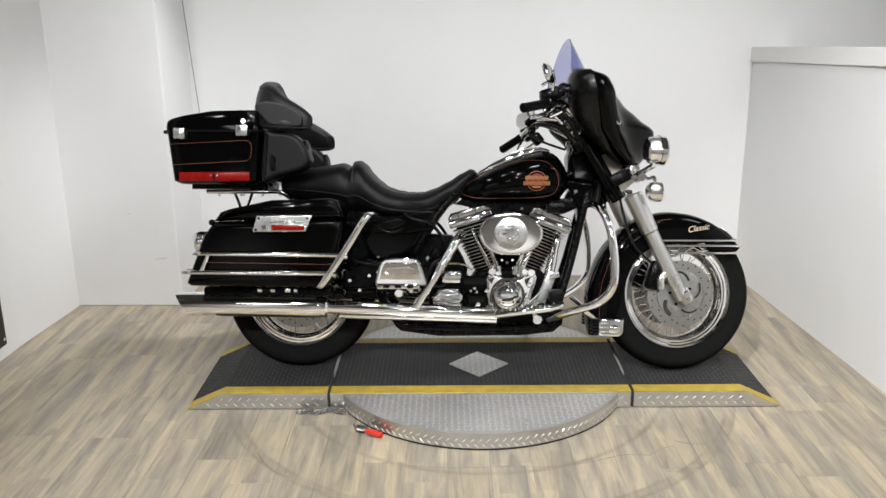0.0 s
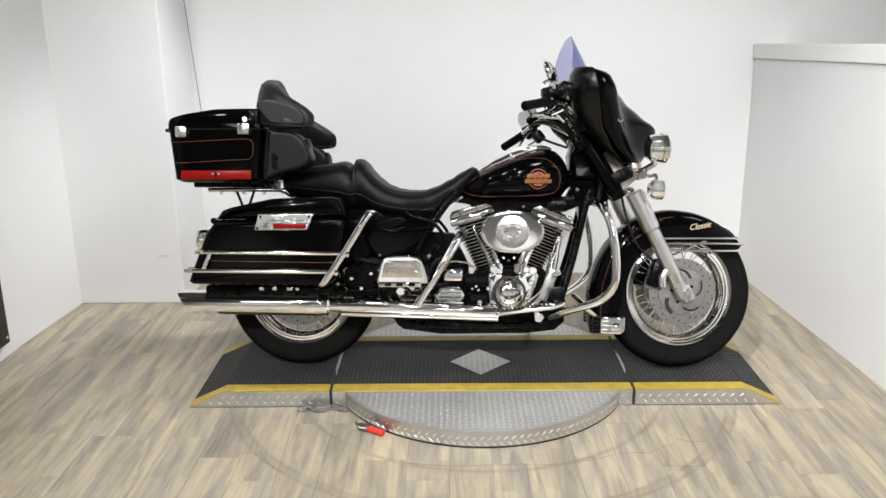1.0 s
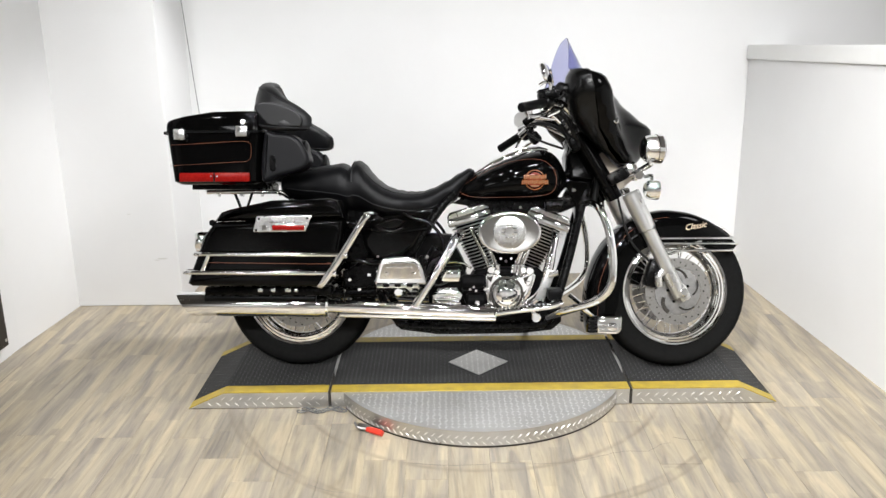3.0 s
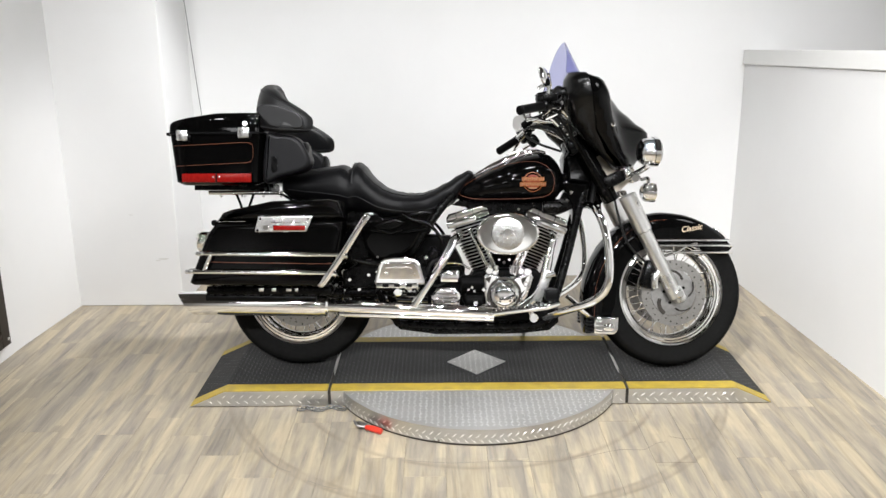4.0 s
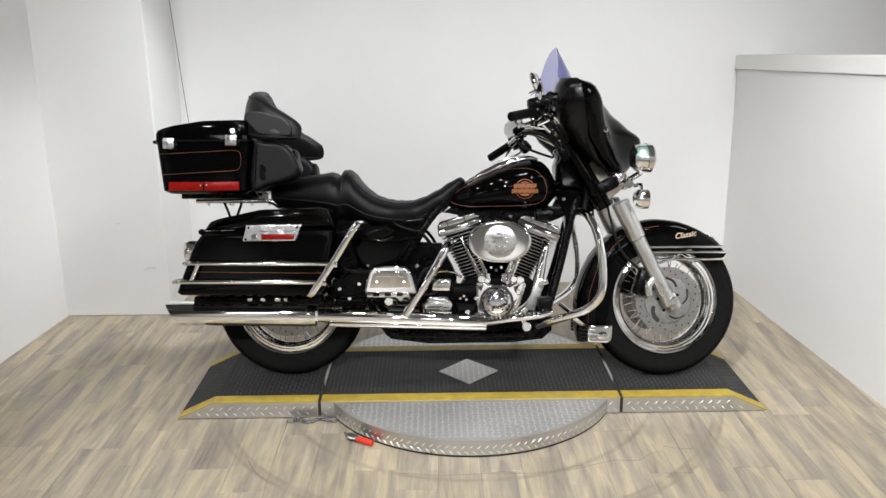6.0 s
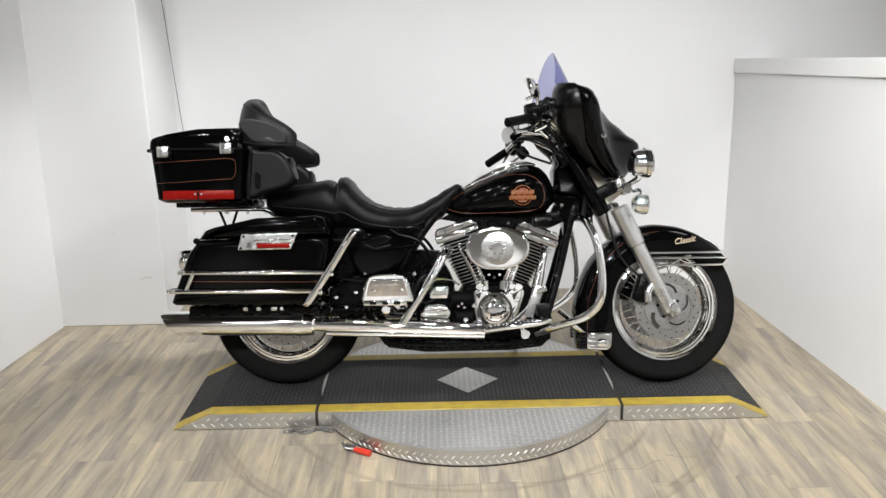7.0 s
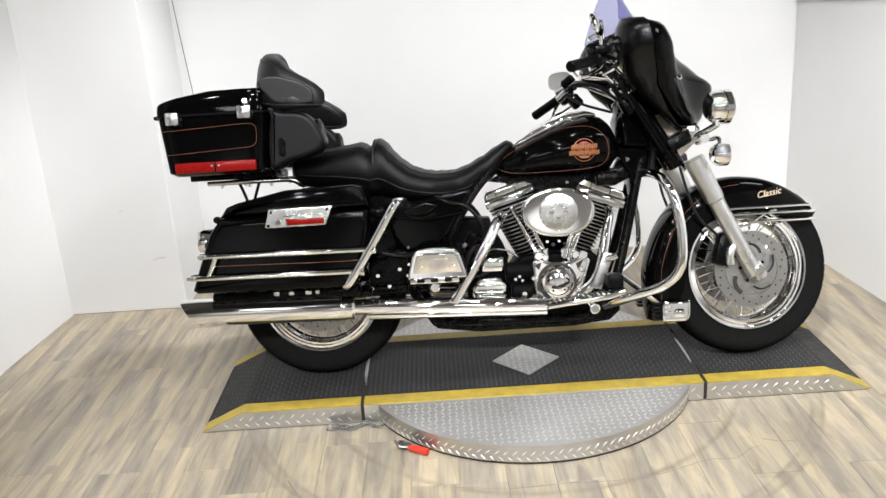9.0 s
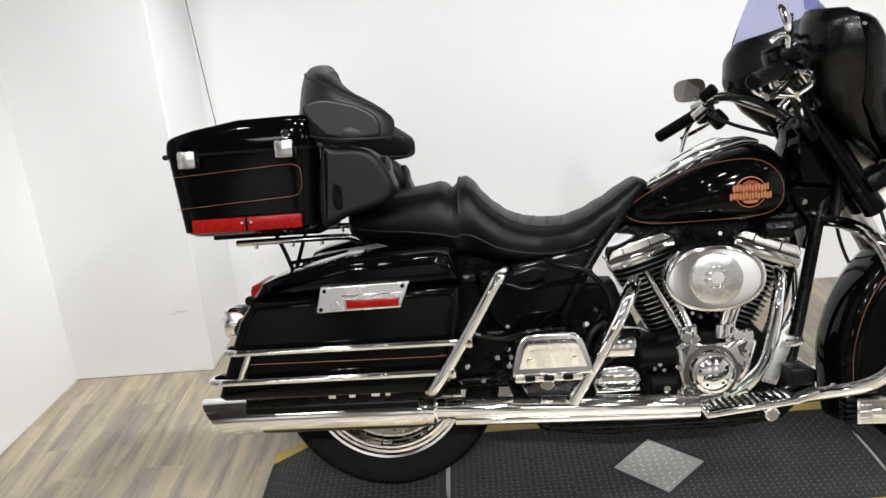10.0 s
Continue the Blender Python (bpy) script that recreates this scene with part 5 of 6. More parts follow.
# crankcase and gear case
case = part("crankcase", prism([(0.74, 0.22), (0.70, 0.32), (0.76, 0.42), (0.82, 0.43), (1.02, 0.43), (1.06, 0.39), (1.08, 0.28), (1.0, 0.20)], -0.13, 0.15, 0.015, 3), ENGINE, bike, "black engine crankcase with chrome covers")
cover = part("cam_cover", prism([(0.80, 0.285), (0.795, 0.40), (0.82, 0.425), (0.87, 0.40), (0.93, 0.40), (0.985, 0.43), (1.01, 0.40), (0.985, 0.32), (0.95, 0.27), (0.885, 0.25), (0.82, 0.26)], -0.175, -0.125, 0.014, 3), CHROME, case, "chrome cam cover")
part("timer_cover", moved(lathe([(0, -0.027), (0.02, -0.0265), (0.036, -0.023), (0.045, -0.018), (0.048, -0.021), (0.055, -0.02), (0.061, -0.012), (0.063, 0.0), (0, 0.0)], 40), Matrix.Translation((0.886, -0.176, 0.328))), CHROME, cover, "round chrome timing cover")
# dark ring and patches for the shade in the cover's gap and recesses
part("timer_gap", moved(lathe([(0.062, -0.004), (0.071, -0.004), (0.071, 0.0), (0.062, 0.0)], 48, True), Matrix.Translation((0.886, -0.1752, 0.328))), GAP, cover)
for tri in ([(0.806, 0.392), (0.832, 0.402), (0.822, 0.372)], [(0.812, 0.300), (0.824, 0.285), (0.812, 0.340)], [(0.955, 0.392), (0.985, 0.405), (0.962, 0.368)], [(0.955, 0.330), (0.972, 0.345), (0.945, 0.295)]):
    part("recess_shade", prism(tri, -0.1765, -0.172), GAP, cover)
for x, z, r in ((0.822, 0.425, 0.017), (0.845, 0.418, 0.013), (0.955, 0.424, 0.015), (0.982, 0.42, 0.017), (0.80, 0.345, 0.010), (0.975, 0.37, 0.011), (0.80, 0.275, 0.010), (0.855, 0.262, 0.009), (0.92, 0.262, 0.009)):
    part("cover_boss", cyl((x, -0.186, z), (x, -0.16, z), r, 18, bevel=0.004), CHROME, cover)
for k in range(5):
    a = 2 * math.pi * k / 5 + 0.4
    part("cover_screw", cyl((0.886 + 0.035 * math.cos(a), -0.2, 0.328 + 0.035 * math.sin(a)), (0.886 + 0.035 * math.cos(a), -0.19, 0.328 + 0.035 * math.sin(a)), 0.0045, 10, bevel=0.001), FRAME, cover)
for x, z in ((0.81, 0.405), (0.84, 0.29), (0.95, 0.29), (0.99, 0.405), (0.93, 0.41)):
    part("cover_screw", cyl((x, -0.182, z), (x, -0.17, z), 0.006, 12, bevel=0.0015), CHROME, cover)


def cylinder(base, top, name):
    """One finned barrel with head and rocker cover, standing along base to top."""
    base, top = Vector(base), Vector(top)
    d = (top - base).normalized()
    along = Vector((d.z, 0, -d.x))
    side = Vector((0, 1, 0))
    n = 15
    core = part(name, loft([oval(base, along * 0.036, side * 0.07, 3, 28), oval(top, along * 0.070, side * 0.07, 3, 28)]), ENGINE, bike, "black finned engine cylinder")
    L = (top - base).length
    for k in range(n):
        c = base + d * (0.012 + (L - 0.01) * k / (n - 1))
        w = 0.046 + 0.043 * (k / (n - 1)) ** 1.1
        ring0 = oval(c, along * w, side * 0.085, 3.6, 28)
        ring1 = [p + d * 0.0042 for p in ring0]
        f = part("fin", loft([ring0, ring1]), ENGINE, core)
        edge = [p + d * 0.0021 for p in oval(c, along * (w + 0.0005), side * 0.0855, 3.6, 28)]
        part("fin_edge", tube(edge, 0.0021, 5, 1, True), FINEDGE, core)
    h0 = top + d * 0.006
    frame_m = Matrix(((along.x, 0, d.x, h0.x), (0, 1, 0, h0.y), (along.z, 0, d.z, h0.z), (0, 0, 0, 1)))
    low = prism([(-0.093, 0.0), (-0.094, 0.026), (0.094, 0.026), (0.093, 0.0)], -0.093, 0.093, 0.004, 2)
    rc = part("rocker_cover", moved(low, frame_m), CHROME, core, "chrome two-piece rocker cover")
    high = prism([(-0.091, 0.029), (-0.088, 0.046), (-0.074, 0.060), (0.074, 0.060), (0.088, 0.046), (0.091, 0.029)], -0.086, 0.086, 0.008, 3)
    part("rocker_lid", moved(high, frame_m), CHROME, rc)
    for bx in (-0.045, 0.03):
        part("lid_rib", moved(box(bx, -0.087, 0.042, 0.003, 0.004, 0.028, 0.001), frame_m), FRAME, rc)
    part("gasket_line", moved(box(0, 0, 0.0275, 0.178, 0.178, 0.003), frame_m), GAP, rc)
    for sx in (-0.074, -0.025, 0.025, 0.074):
        p = h0 + d * 0.040 + along * sx + side * -0.074
        part("cover_bolt", cyl(p, p + d * 0.016, 0.006, 10, bevel=0.0015), CHROME, rc)
    return core


rear_cyl = cylinder((0.800, 0.0, 0.412), (0.738, 0.0, 0.618), "rear_cylinder")
front_cyl = cylinder((0.982, 0.0, 0.412), (1.058, 0.0, 0.604), "front_cylinder")
for (x0, z0), (x1, z1) in (((0.818, 0.432), (0.737, 0.60)), ((0.845, 0.432), (0.785, 0.60)), ((0.925, 0.432), (0.99, 0.60)), ((0.948, 0.432), (1.02, 0.60))):
    pr = part("pushrod_tube", cyl((x0, -0.135, z0), (x1, -0.105, z1), 0.0105, 16, bevel=0.002), CHROME, bike, "chrome pushrod tube")
    part("tappet_block", cyl((x0 + 0.004 * (1 if x0 < 0.9 else -1), -0.136, z0 - 0.025), (x0, -0.135, z0 + 0.015), 0.017, 16, bevel=0.003), CHROME, pr)

part("carburettor_body", prism([(0.825, 0.42), (0.80, 0.60), (0.99, 0.60), (0.96, 0.42)], -0.045, 0.06, 0.012, 2), ENGINE, bike, "black intake body between the cylinders")
part("oil_tank", prism([(0.47, 0.36), (0.47, 0.55), (0.55, 0.572), (0.655, 0.566), (0.672, 0.52), (0.70, 0.47), (0.72, 0.42), (0.70, 0.36)], -0.09, 0.06, 0.014, 3), ENGINE, bike, "black oil tank behind the rear cylinder")
for k in range(5):
    part("intake_bolt", cyl((0.845 + 0.022 * k, -0.062, 0.452 + 0.012 * (k % 2)), (0.845 + 0.022 * k, -0.04, 0.452 + 0.012 * (k % 2)), 0.006, 10, bevel=0.001), CHROME if k % 2 else DULL, bike)

# air cleaner
def oval_disc(c, ax, az, depths, ex=2.1):
    return loft([oval((c[0], c[1] - d, c[2]), (ax * s, 0, 0), (0, 0, az * s), ex, 48) for d, s in depths])


air = part("air_cleaner", oval_disc((0.897, -0.135, 0.582), 0.132, 0.089, ((0, 0.96), (0.05, 1.0), (0.064, 1.0), (0.070, 0.99), (0.0745, 0.97), (0.077, 0.94), (0.0778, 0.90), (0.0780, 0.85), (0.0786, 0.5))), CHROME, bike, "oval chrome air cleaner cover")
part("cover_inset", oval_disc((0.897, -0.2135, 0.583), 0.068, 0.068, ((0, 1.0), (0.005, 1.0), (0.008, 0.97), (0.009, 0.93)), 2.0), POLISHED, air, "brushed round insert")
for z, w, h in ((0.613, 0.03, 0.008), (0.596, 0.06, 0.010), (0.580, 0.066, 0.010), (0.560, 0.036, 0.008)):
    part("insert_bar", box(0.897, -0.2235, z, w, 0.003, h, 0.001), CHROME, air)
part("insert_disc", cyl((0.897, -0.226, 0.588), (0.897, -0.222, 0.588), 0.018, 20, bevel=0.001), CHROME, air)
part("air_backplate", oval_disc((0.897, -0.06, 0.57), 0.12, 0.08, ((0, 1.0), (0.075, 1.0))), ENGINE, air)

# transmission, starter and oil lines
trans = part("gearbox", prism([(0.56, 0.24), (0.555, 0.36), (0.60, 0.43), (0.70, 0.44), (0.73, 0.36), (0.73, 0.24)], -0.11, 0.12, 0.015, 3), ENGINE, bike, "black gearbox with chrome covers")
part("gearbox_cover", prism([(0.578, 0.275), (0.575, 0.315), (0.60, 0.352), (0.685, 0.352), (0.708, 0.318), (0.70, 0.278)], -0.165, -0.105, 0.014, 3), CHROME, trans, "ribbed chrome gearbox cover")
for z in (0.29, 0.308, 0.326):
    part("cover_rib", box(0.642, -0.167, z, 0.095, 0.010, 0.007, 0.003), CHROME, trans)
part("top_cover", box(0.655, -0.13, 0.40, 0.085, 0.06, 0.055, 0.012), CHROME, trans, "chrome gearbox top cover")
part("starter_motor", cyl((0.70, -0.145, 0.37), (0.80, -0.145, 0.37), 0.035, 24, bevel=0.006), ENGINE, bike, "black starter motor")
part("oil_filter", cyl((0.72, -0.15, 0.295), (0.80, -0.15, 0.295), 0.036, 24, bevel=0.008), ENGINE, bike, "black oil filter housing")
part("filter_bolt", cyl((0.765, -0.192, 0.29), (0.765, -0.178, 0.29), 0.010, 14, bevel=0.002), CHROME, bike)
for x, z in ((0.735, 0.345), (0.75, 0.355), (0.76, 0.34)):
    part("case_bolt", cyl((x, -0.185, z), (x, -0.17, z), 0.006, 10, bevel=0.0015), CHROME, bike)

# frame
for s in (-1, 1):
    part("frame_downtube", tube([(1.26, s * 0.035, 0.86), (1.212, s * 0.06, 0.70), (1.158, s * 0.08, 0.48), (1.103, s * 0.11, 0.30), (1.06, s * 0.12, 0.205), (0.95, s * 0.125, 0.185), (0.5, s * 0.125, 0.185), (0.42, s * 0.13, 0.22), (0.36, s * 0.15, 0.33), (0.38, s * 0.15, 0.5), (0.50, s * 0.1, 0.68), (0.66, s * 0.05, 0.76)], 0.018, 14, 6), FRAME, bike, "black enamelled frame tube")
    part("frame_rail", tube([(0.50, s * 0.13, 0.64), (0.3, s * 0.15, 0.62), (0.0, s * 0.16, 0.60), (-0.2, s * 0.16, 0.58)], 0.016, 10, 5), FRAME, bike)
    part("swingarm", tube([(0.42, s * 0.13, 0.33), (0.2, s * 0.125, 0.325), (-0.03, s * 0.12, 0.32)], 0.024, 12, 5), FRAME, bike, "black swingarm")
    part("shock_absorber", tube([(0.04, s * 0.15, 0.34), (0.12, s * 0.155, 0.56)], 0.024, 14, 1), FRAME, bike)
    part("side_cover", prism([(0.27, 0.64), (0.30, 0.52), (0.345, 0.465), (0.44, 0.475), (0.505, 0.525), (0.55, 0.60), (0.60, 0.685), (0.55, 0.68), (0.40, 0.655)], s * 0.165 - 0.02, s * 0.165 + 0.02, 0.014, 3), PAINT, bike, "black gloss side cover")
    part("belt_guard", prism([(0.2, 0.345), (0.55, 0.36), (0.55, 0.47), (0.30, 0.47), (0.2, 0.42)], s * 0.14 - 0.02, s * 0.14 + 0.02, 0.01, 2), FRAME, bike)
    # tubes and a rib added to carry the glints of the smooth cover
    for k, line in enumerate((((0.46, 0.665), (0.50, 0.64), (0.57, 0.62), (0.62, 0.56), (0.63, 0.50)),
                              ((0.26, 0.47), (0.34, 0.455), (0.42, 0.47), (0.50, 0.45)), ((0.36, 0.60), (0.41, 0.585), (0.46, 0.60)))):
        part("glint_tube", tube([(px, s * (0.193 + 0.006 * (k % 3)), pz) for px, pz in line], (0.0075, 0.010, 0.006)[k % 3], 10, 6), GLINT_BLACK, bike, "added glossy black tube that carries glints beside the side cover")
    part("cover_rib", prism([(0.33, 0.615), (0.36, 0.59), (0.43, 0.60), (0.47, 0.63), (0.43, 0.645)], s * 0.19 - 0.008, s * 0.19 + 0.008, 0.007, 3), GLINT_BLACK, bike)
    part("bag_support", tube([(0.22, s * 0.25, 0.335), (-0.1, s * 0.25, 0.345), (-0.33, s * 0.25, 0.35)], 0.012, 10, 4), FRAME, bike)
    for x, w in ((-0.108, 0.026), (-0.056, 0.024), (0.004, 0.030), (0.036, 0.018)):
        part("bag_clamp", box(x, s * 0.306, 0.358, w * 0.8, 0.02, 0.017, 0.004), CHROME, bike)
    part("muffler_shield", tube([(-0.345, s * 0.268, 0.322), (-0.1, s * 0.27, 0.32), (0.11, s * 0.268, 0.318)], 0.02, 14, 4, flat=0.9), MATTE, bike, "black saddlebag support above the muffler")
    part("bag_underside", box(-0.08, s * 0.26, 0.352, 0.52, 0.10, 0.04, 0.015), FRAME, bike)
part("inner_panel", prism([(-0.25, 0.59), (-0.2, 0.68), (0.1, 0.71), (0.5, 0.67), (0.575, 0.64), (0.52, 0.50), (0.48, 0.45), (0.2, 0.45)], -0.118, 0.118, 0.01), FRAME, bike, "black inner body panel")
part("battery_box", box(0.40, 0, 0.53, 0.22, 0.24, 0.24, 0.02), FRAME, bike, "black battery box")
part("oil_pan", prism([(0.40, 0.215), (0.44, 0.165), (0.60, 0.145), (0.95, 0.15), (1.08, 0.165), (1.12, 0.20), (1.12, 0.26), (0.40, 0.25)], -0.12, 0.12, 0.012, 3), FRAME, bike, "black oil pan and frame underside")
part("frame_backbone", prism([(0.66, 0.70), (0.70, 0.725), (1.15, 0.725), (1.22, 0.76), (1.20, 0.69), (1.13, 0.66), (1.06, 0.645), (0.96, 0.60), (0.84, 0.60), (0.78, 0.65), (0.72, 0.69)], -0.05, 0.05, 0.012), FRAME, bike, "black frame backbone under the tank")
for k in range(6):
    part("top_motor_bolt", cyl((0.74 + 0.07 * k, -0.062, 0.69 - 0.008 * (k % 2)), (0.74 + 0.07 * k, -0.045, 0.69 - 0.008 * (k % 2)), 0.007, 10, bevel=0.0015), CHROME if k % 2 else FRAME, bike)
part("neck_gusset", prism([(1.12, 0.70), (1.17, 0.80), (1.27, 0.86), (1.24, 0.70)], -0.03, 0.03, 0.008), FRAME, bike)
part("neck_cover", prism([(1.135, 0.79), (1.15, 0.80), (1.245, 0.79), (1.225, 0.72), (1.196, 0.62), (1.184, 0.62), (1.182, 0.70), (1.165, 0.725)], -0.07, 0.07, 0.006, 2), PAINT, bike, "black gloss steering neck gusset")
for s in (-1, 1):
    part("neck_tube", tube([(1.135, s * 0.06, 0.822), (1.20, s * 0.062, 0.838), (1.262, s * 0.05, 0.862)], 0.013, 12, 4), PAINT, bike, "black frame tube at the steering neck")
    part("neck_bolt", cyl((1.172, s * 0.066, 0.755), (1.172, s * 0.082, 0.755), 0.010, 16, bevel=0.004), CHROME, bike)
    part("wiring_loom", tube([(1.16, s * 0.055, 0.885), (1.19, s * 0.06, 0.86), (1.245, s * 0.055, 0.845), (1.275, s * 0.05, 0.80), (1.262, s * 0.05, 0.70)], 0.012, 10, 5), CABLE, bike, "black wiring loom")
part("cross_lug", cyl((1.05, -0.10, 0.69), (1.13, -0.10, 0.69), 0.028, 16, bevel=0.006), FRAME, bike)

# engine guard
part("engine_guard", tube([(1.225, -0.06, 0.70), (1.235, -0.2, 0.70), (1.25, -0.32, 0.675), (1.275, -0.365, 0.60), (1.292, -0.37, 0.48), (1.285, -0.36, 0.38), (1.235, -0.32, 0.315), (1.13, -0.22, 0.262), (1.06, -0.14, 0.225)], 0.0165, 14, 7), CHROME, bike, "chrome engine guard hoop")
part("engine_guard", tube([(1.225, 0.06, 0.70), (1.235, 0.2, 0.70), (1.25, 0.32, 0.675), (1.275, 0.365, 0.60), (1.292, 0.37, 0.48), (1.285, 0.36, 0.38), (1.235, 0.32, 0.315), (1.13, 0.22, 0.262), (1.06, 0.14, 0.225)], 0.0165, 14, 7), CHROME, bike, "chrome engine guard hoop")
# rider floorboards
for s in (-1, 1):
    y = s * 0.31
    fb = part("rider_floorboard", prism([(0.83, 0.258), (0.835, 0.276), (1.04, 0.302), (1.10, 0.318), (1.105, 0.300), (1.05, 0.283)], y - 0.045, y + 0.045, 0.006), CHROME, bike, "chrome rider floorboard with ribbed top")
    for q in range(12):
        fx = 0.85 + 0.0165 * q
        part("board_rib", prism([(fx, 0.276 + (fx - 0.835) * 0.127), (fx + 0.003, 0.282 + (fx - 0.835) * 0.127), (fx + 0.005, 0.2825 + (fx - 0.835) * 0.127), (fx + 0.008, 0.276 + (fx - 0.835) * 0.127)], y - 0.038, y + 0.038, 0.001, 1), MATTE, fb)
    part("board_bracket", cyl((1.0, y + 0.0, 0.245), (1.0, s * 0.12, 0.245), 0.018, 16, bevel=0.004), CHROME, fb)
    peg = part("highway_peg", prism([(1.262, 0.158), (1.262, 0.232), (1.361, 0.232), (1.366, 0.224), (1.364, 0.176), (1.357, 0.163), (1.345, 0.156)], s * 0.15 - 0.022, s * 0.15 + 0.022, 0.008), CHROME, bike, "bright chrome highway foot peg with rubber ribs")
    part("peg_boss", loft([oval((1.325, s * (0.172 + q), 0.188), (0.022 * w, 0, 0), (0, 0, 0.016 * w), 2.6, 24) for q, w in ((-0.004, 1.0), (0.004, 1.0), (0.007, 0.7))]), CHROME, peg)
    for q in range(3):
        part("peg_groove", box(1.285, s * 0.1725, 0.176 + 0.018 * q, 0.028, 0.003, 0.005, 0.001), POLISHED, peg)
    for q in range(5):
        part("peg_rib", box(1.248, s * 0.15, 0.168 + 0.0145 * q, 0.03, 0.05, 0.009, 0.003), MATTE, peg)
    part("peg_arm", tube([(1.19, s * 0.2, 0.275), (1.22, s * 0.18, 0.25), (1.25, s * 0.15, 0.225)], 0.012, 10, 4), CHROME, peg)
    pb = part("passenger_floorboard", prism([(0.356, 0.382), (0.357, 0.40), (0.371, 0.457), (0.380, 0.477), (0.395, 0.487), (0.43, 0.492), (0.487, 0.492), (0.520, 0.486), (0.535, 0.474), (0.543, 0.454), (0.558, 0.40), (0.560, 0.382)], s * 0.315 - 0.012, s * 0.315 + 0.012, 0.006), CHROME, bike, "folded chrome passenger floorboard")
    lean = Matrix.Translation((0, s * 0.335, 0.438)) @ Matrix.Rotation(radians(-s * 10), 4, "X") @ Matrix.Translation((0, -s * 0.329, -0.438))
    part("pad", moved(prism([(0.374, 0.404), (0.388, 0.460), (0.399, 0.472), (0.515, 0.472), (0.527, 0.460), (0.543, 0.404)], s * 0.329 - 0.006, s * 0.329 + 0.004, 0.003), lean), CHROME, pb, "mirror-polished pad with raised script")
    for q in range(7):
        part("script_bar", moved(box(0.410 + 0.0155 * q, s * 0.334, 0.450 + 0.002 * (q % 3), 0.013, 0.003, 0.009, 0.001), lean), POLISHED, pb)
    for bx in (0.402, 0.512):
        part("pad_bolt", moved(cyl((bx, s * 0.33, 0.425), (bx, s * 0.338, 0.425), 0.009, 16, bevel=0.002), lean), CHROME, pb)
    part("hinge_bar", box(0.447, s * 0.318, 0.378, 0.17, 0.02, 0.022, 0.004), CHROME, pb)
    for x in (0.40, 0.447, 0.495):
        part("hinge", box(x, s * 0.322, 0.378, 0.026, 0.026, 0.014, 0.003), FRAME, pb)
    part("hinge_bracket", cyl((0.445, s * 0.28, 0.345), (0.445, s * 0.12, 0.345), 0.018, 14, bevel=0.004), CHROME, pb)
part("brake_pedal", tube([(1.055, -0.255, 0.412), (1.07, -0.265, 0.416), (1.09, -0.275, 0.424)], 0.007, 10, 5, flat=1.6), CHROME, bike, "chrome brake pedal")
part("pedal_plate", prism([(1.000, 0.310), (1.034, 0.300), (1.084, 0.424), (1.050, 0.434)], -0.24, -0.222, 0.004), SATIN, bike, "polished brake pedal plate")
part("pedal_pad", box(1.075, -0.27, 0.338, 0.056, 0.08, 0.045, 0.008), MATTE, bike)
part("side_stand", tube([(0.95, 0.15, 0.2), (0.99, 0.3, 0.11), (1.0, 0.36, 0.085)], 0.012, 10, 4), FRAME, bike, "black side stand")

# tubes and lines beside the side cover
for s in (-1, 1):
    part("seat_rail", tube([(0.67, s * 0.11, 0.745), (0.60, s * 0.15, 0.665), (0.548, s * 0.165, 0.585), (0.50, s * 0.165, 0.50)], 0.015, 12, 5), FRAME, bike, "black gloss frame rail")
    part("cover_strap", tube([(0.29, s * 0.19, 0.60), (0.42, s * 0.192, 0.585), (0.56, s * 0.185, 0.60)], 0.008, 8, 4), PAINT, bike)
    part("brake_reservoir", cyl((0.535, s * 0.175, 0.445), (0.535, s * 0.175, 0.485), 0.022, 18, bevel=0.005), FRAME, bike, "black brake fluid reservoir")
    part("brake_line", tube([(0.545, s * 0.17, 0.44), (0.56, s * 0.17, 0.38), (0.60, s * 0.16, 0.36), (0.64, s * 0.12, 0.37)], 0.005, 8, 5), CABLE, bike)
for k in range(5):
    part("wiring", tube([(0.30 + 0.05 * k, -0.20, 0.345), (0.34 + 0.05 * k, -0.215, 0.365 + 0.01 * (k % 2)), (0.40 + 0.04 * k, -0.20, 0.34)], 0.005, 6, 5), CABLE if k % 2 else FRAME, bike)
for k, (bx, bz) in enumerate(((0.215, 0.345), (0.24, 0.39), (0.28, 0.35), (0.32, 0.41), (0.50, 0.36), (0.53, 0.345))):
    part("frame_bolt", cyl((bx, -0.225, bz), (bx, -0.205, bz), 0.008, 12, bevel=0.002), CHROME, bike)

# fasteners, hoses and small fittings in the dark space behind the gearbox
fit_rng = random.Random(11)
for k in range(26):
    fx, fz = 0.33 + 0.23 * fit_rng.random(), 0.335 + 0.15 * fit_rng.random()
    fy, fr = -0.165 - 0.045 * fit_rng.random(), 0.004 + 0.005 * fit_rng.random()
    part("fastener", cyl((fx, fy - 0.012, fz), (fx, fy + 0.01, fz), fr, 10, bevel=0.0015), (CHROME, DULL, FRAME)[k % 3], bike)
part("oil_filler", cyl((0.575, -0.14, 0.475), (0.60, -0.15, 0.515), 0.026, 20, bevel=0.006), FRAME, bike, "black ribbed oil filler cap")
part("vent_hose", tube([(0.555, -0.16, 0.40), (0.575, -0.17, 0.45), (0.61, -0.155, 0.47), (0.63, -0.12, 0.44)], 0.008, 10, 5), CABLE, bike)
part("oil_line", tube([(0.60, -0.15, 0.42), (0.645, -0.155, 0.455), (0.70, -0.15, 0.452), (0.74, -0.13, 0.43)], 0.0045, 8, 5), CHROME, bike, "braided steel oil line")
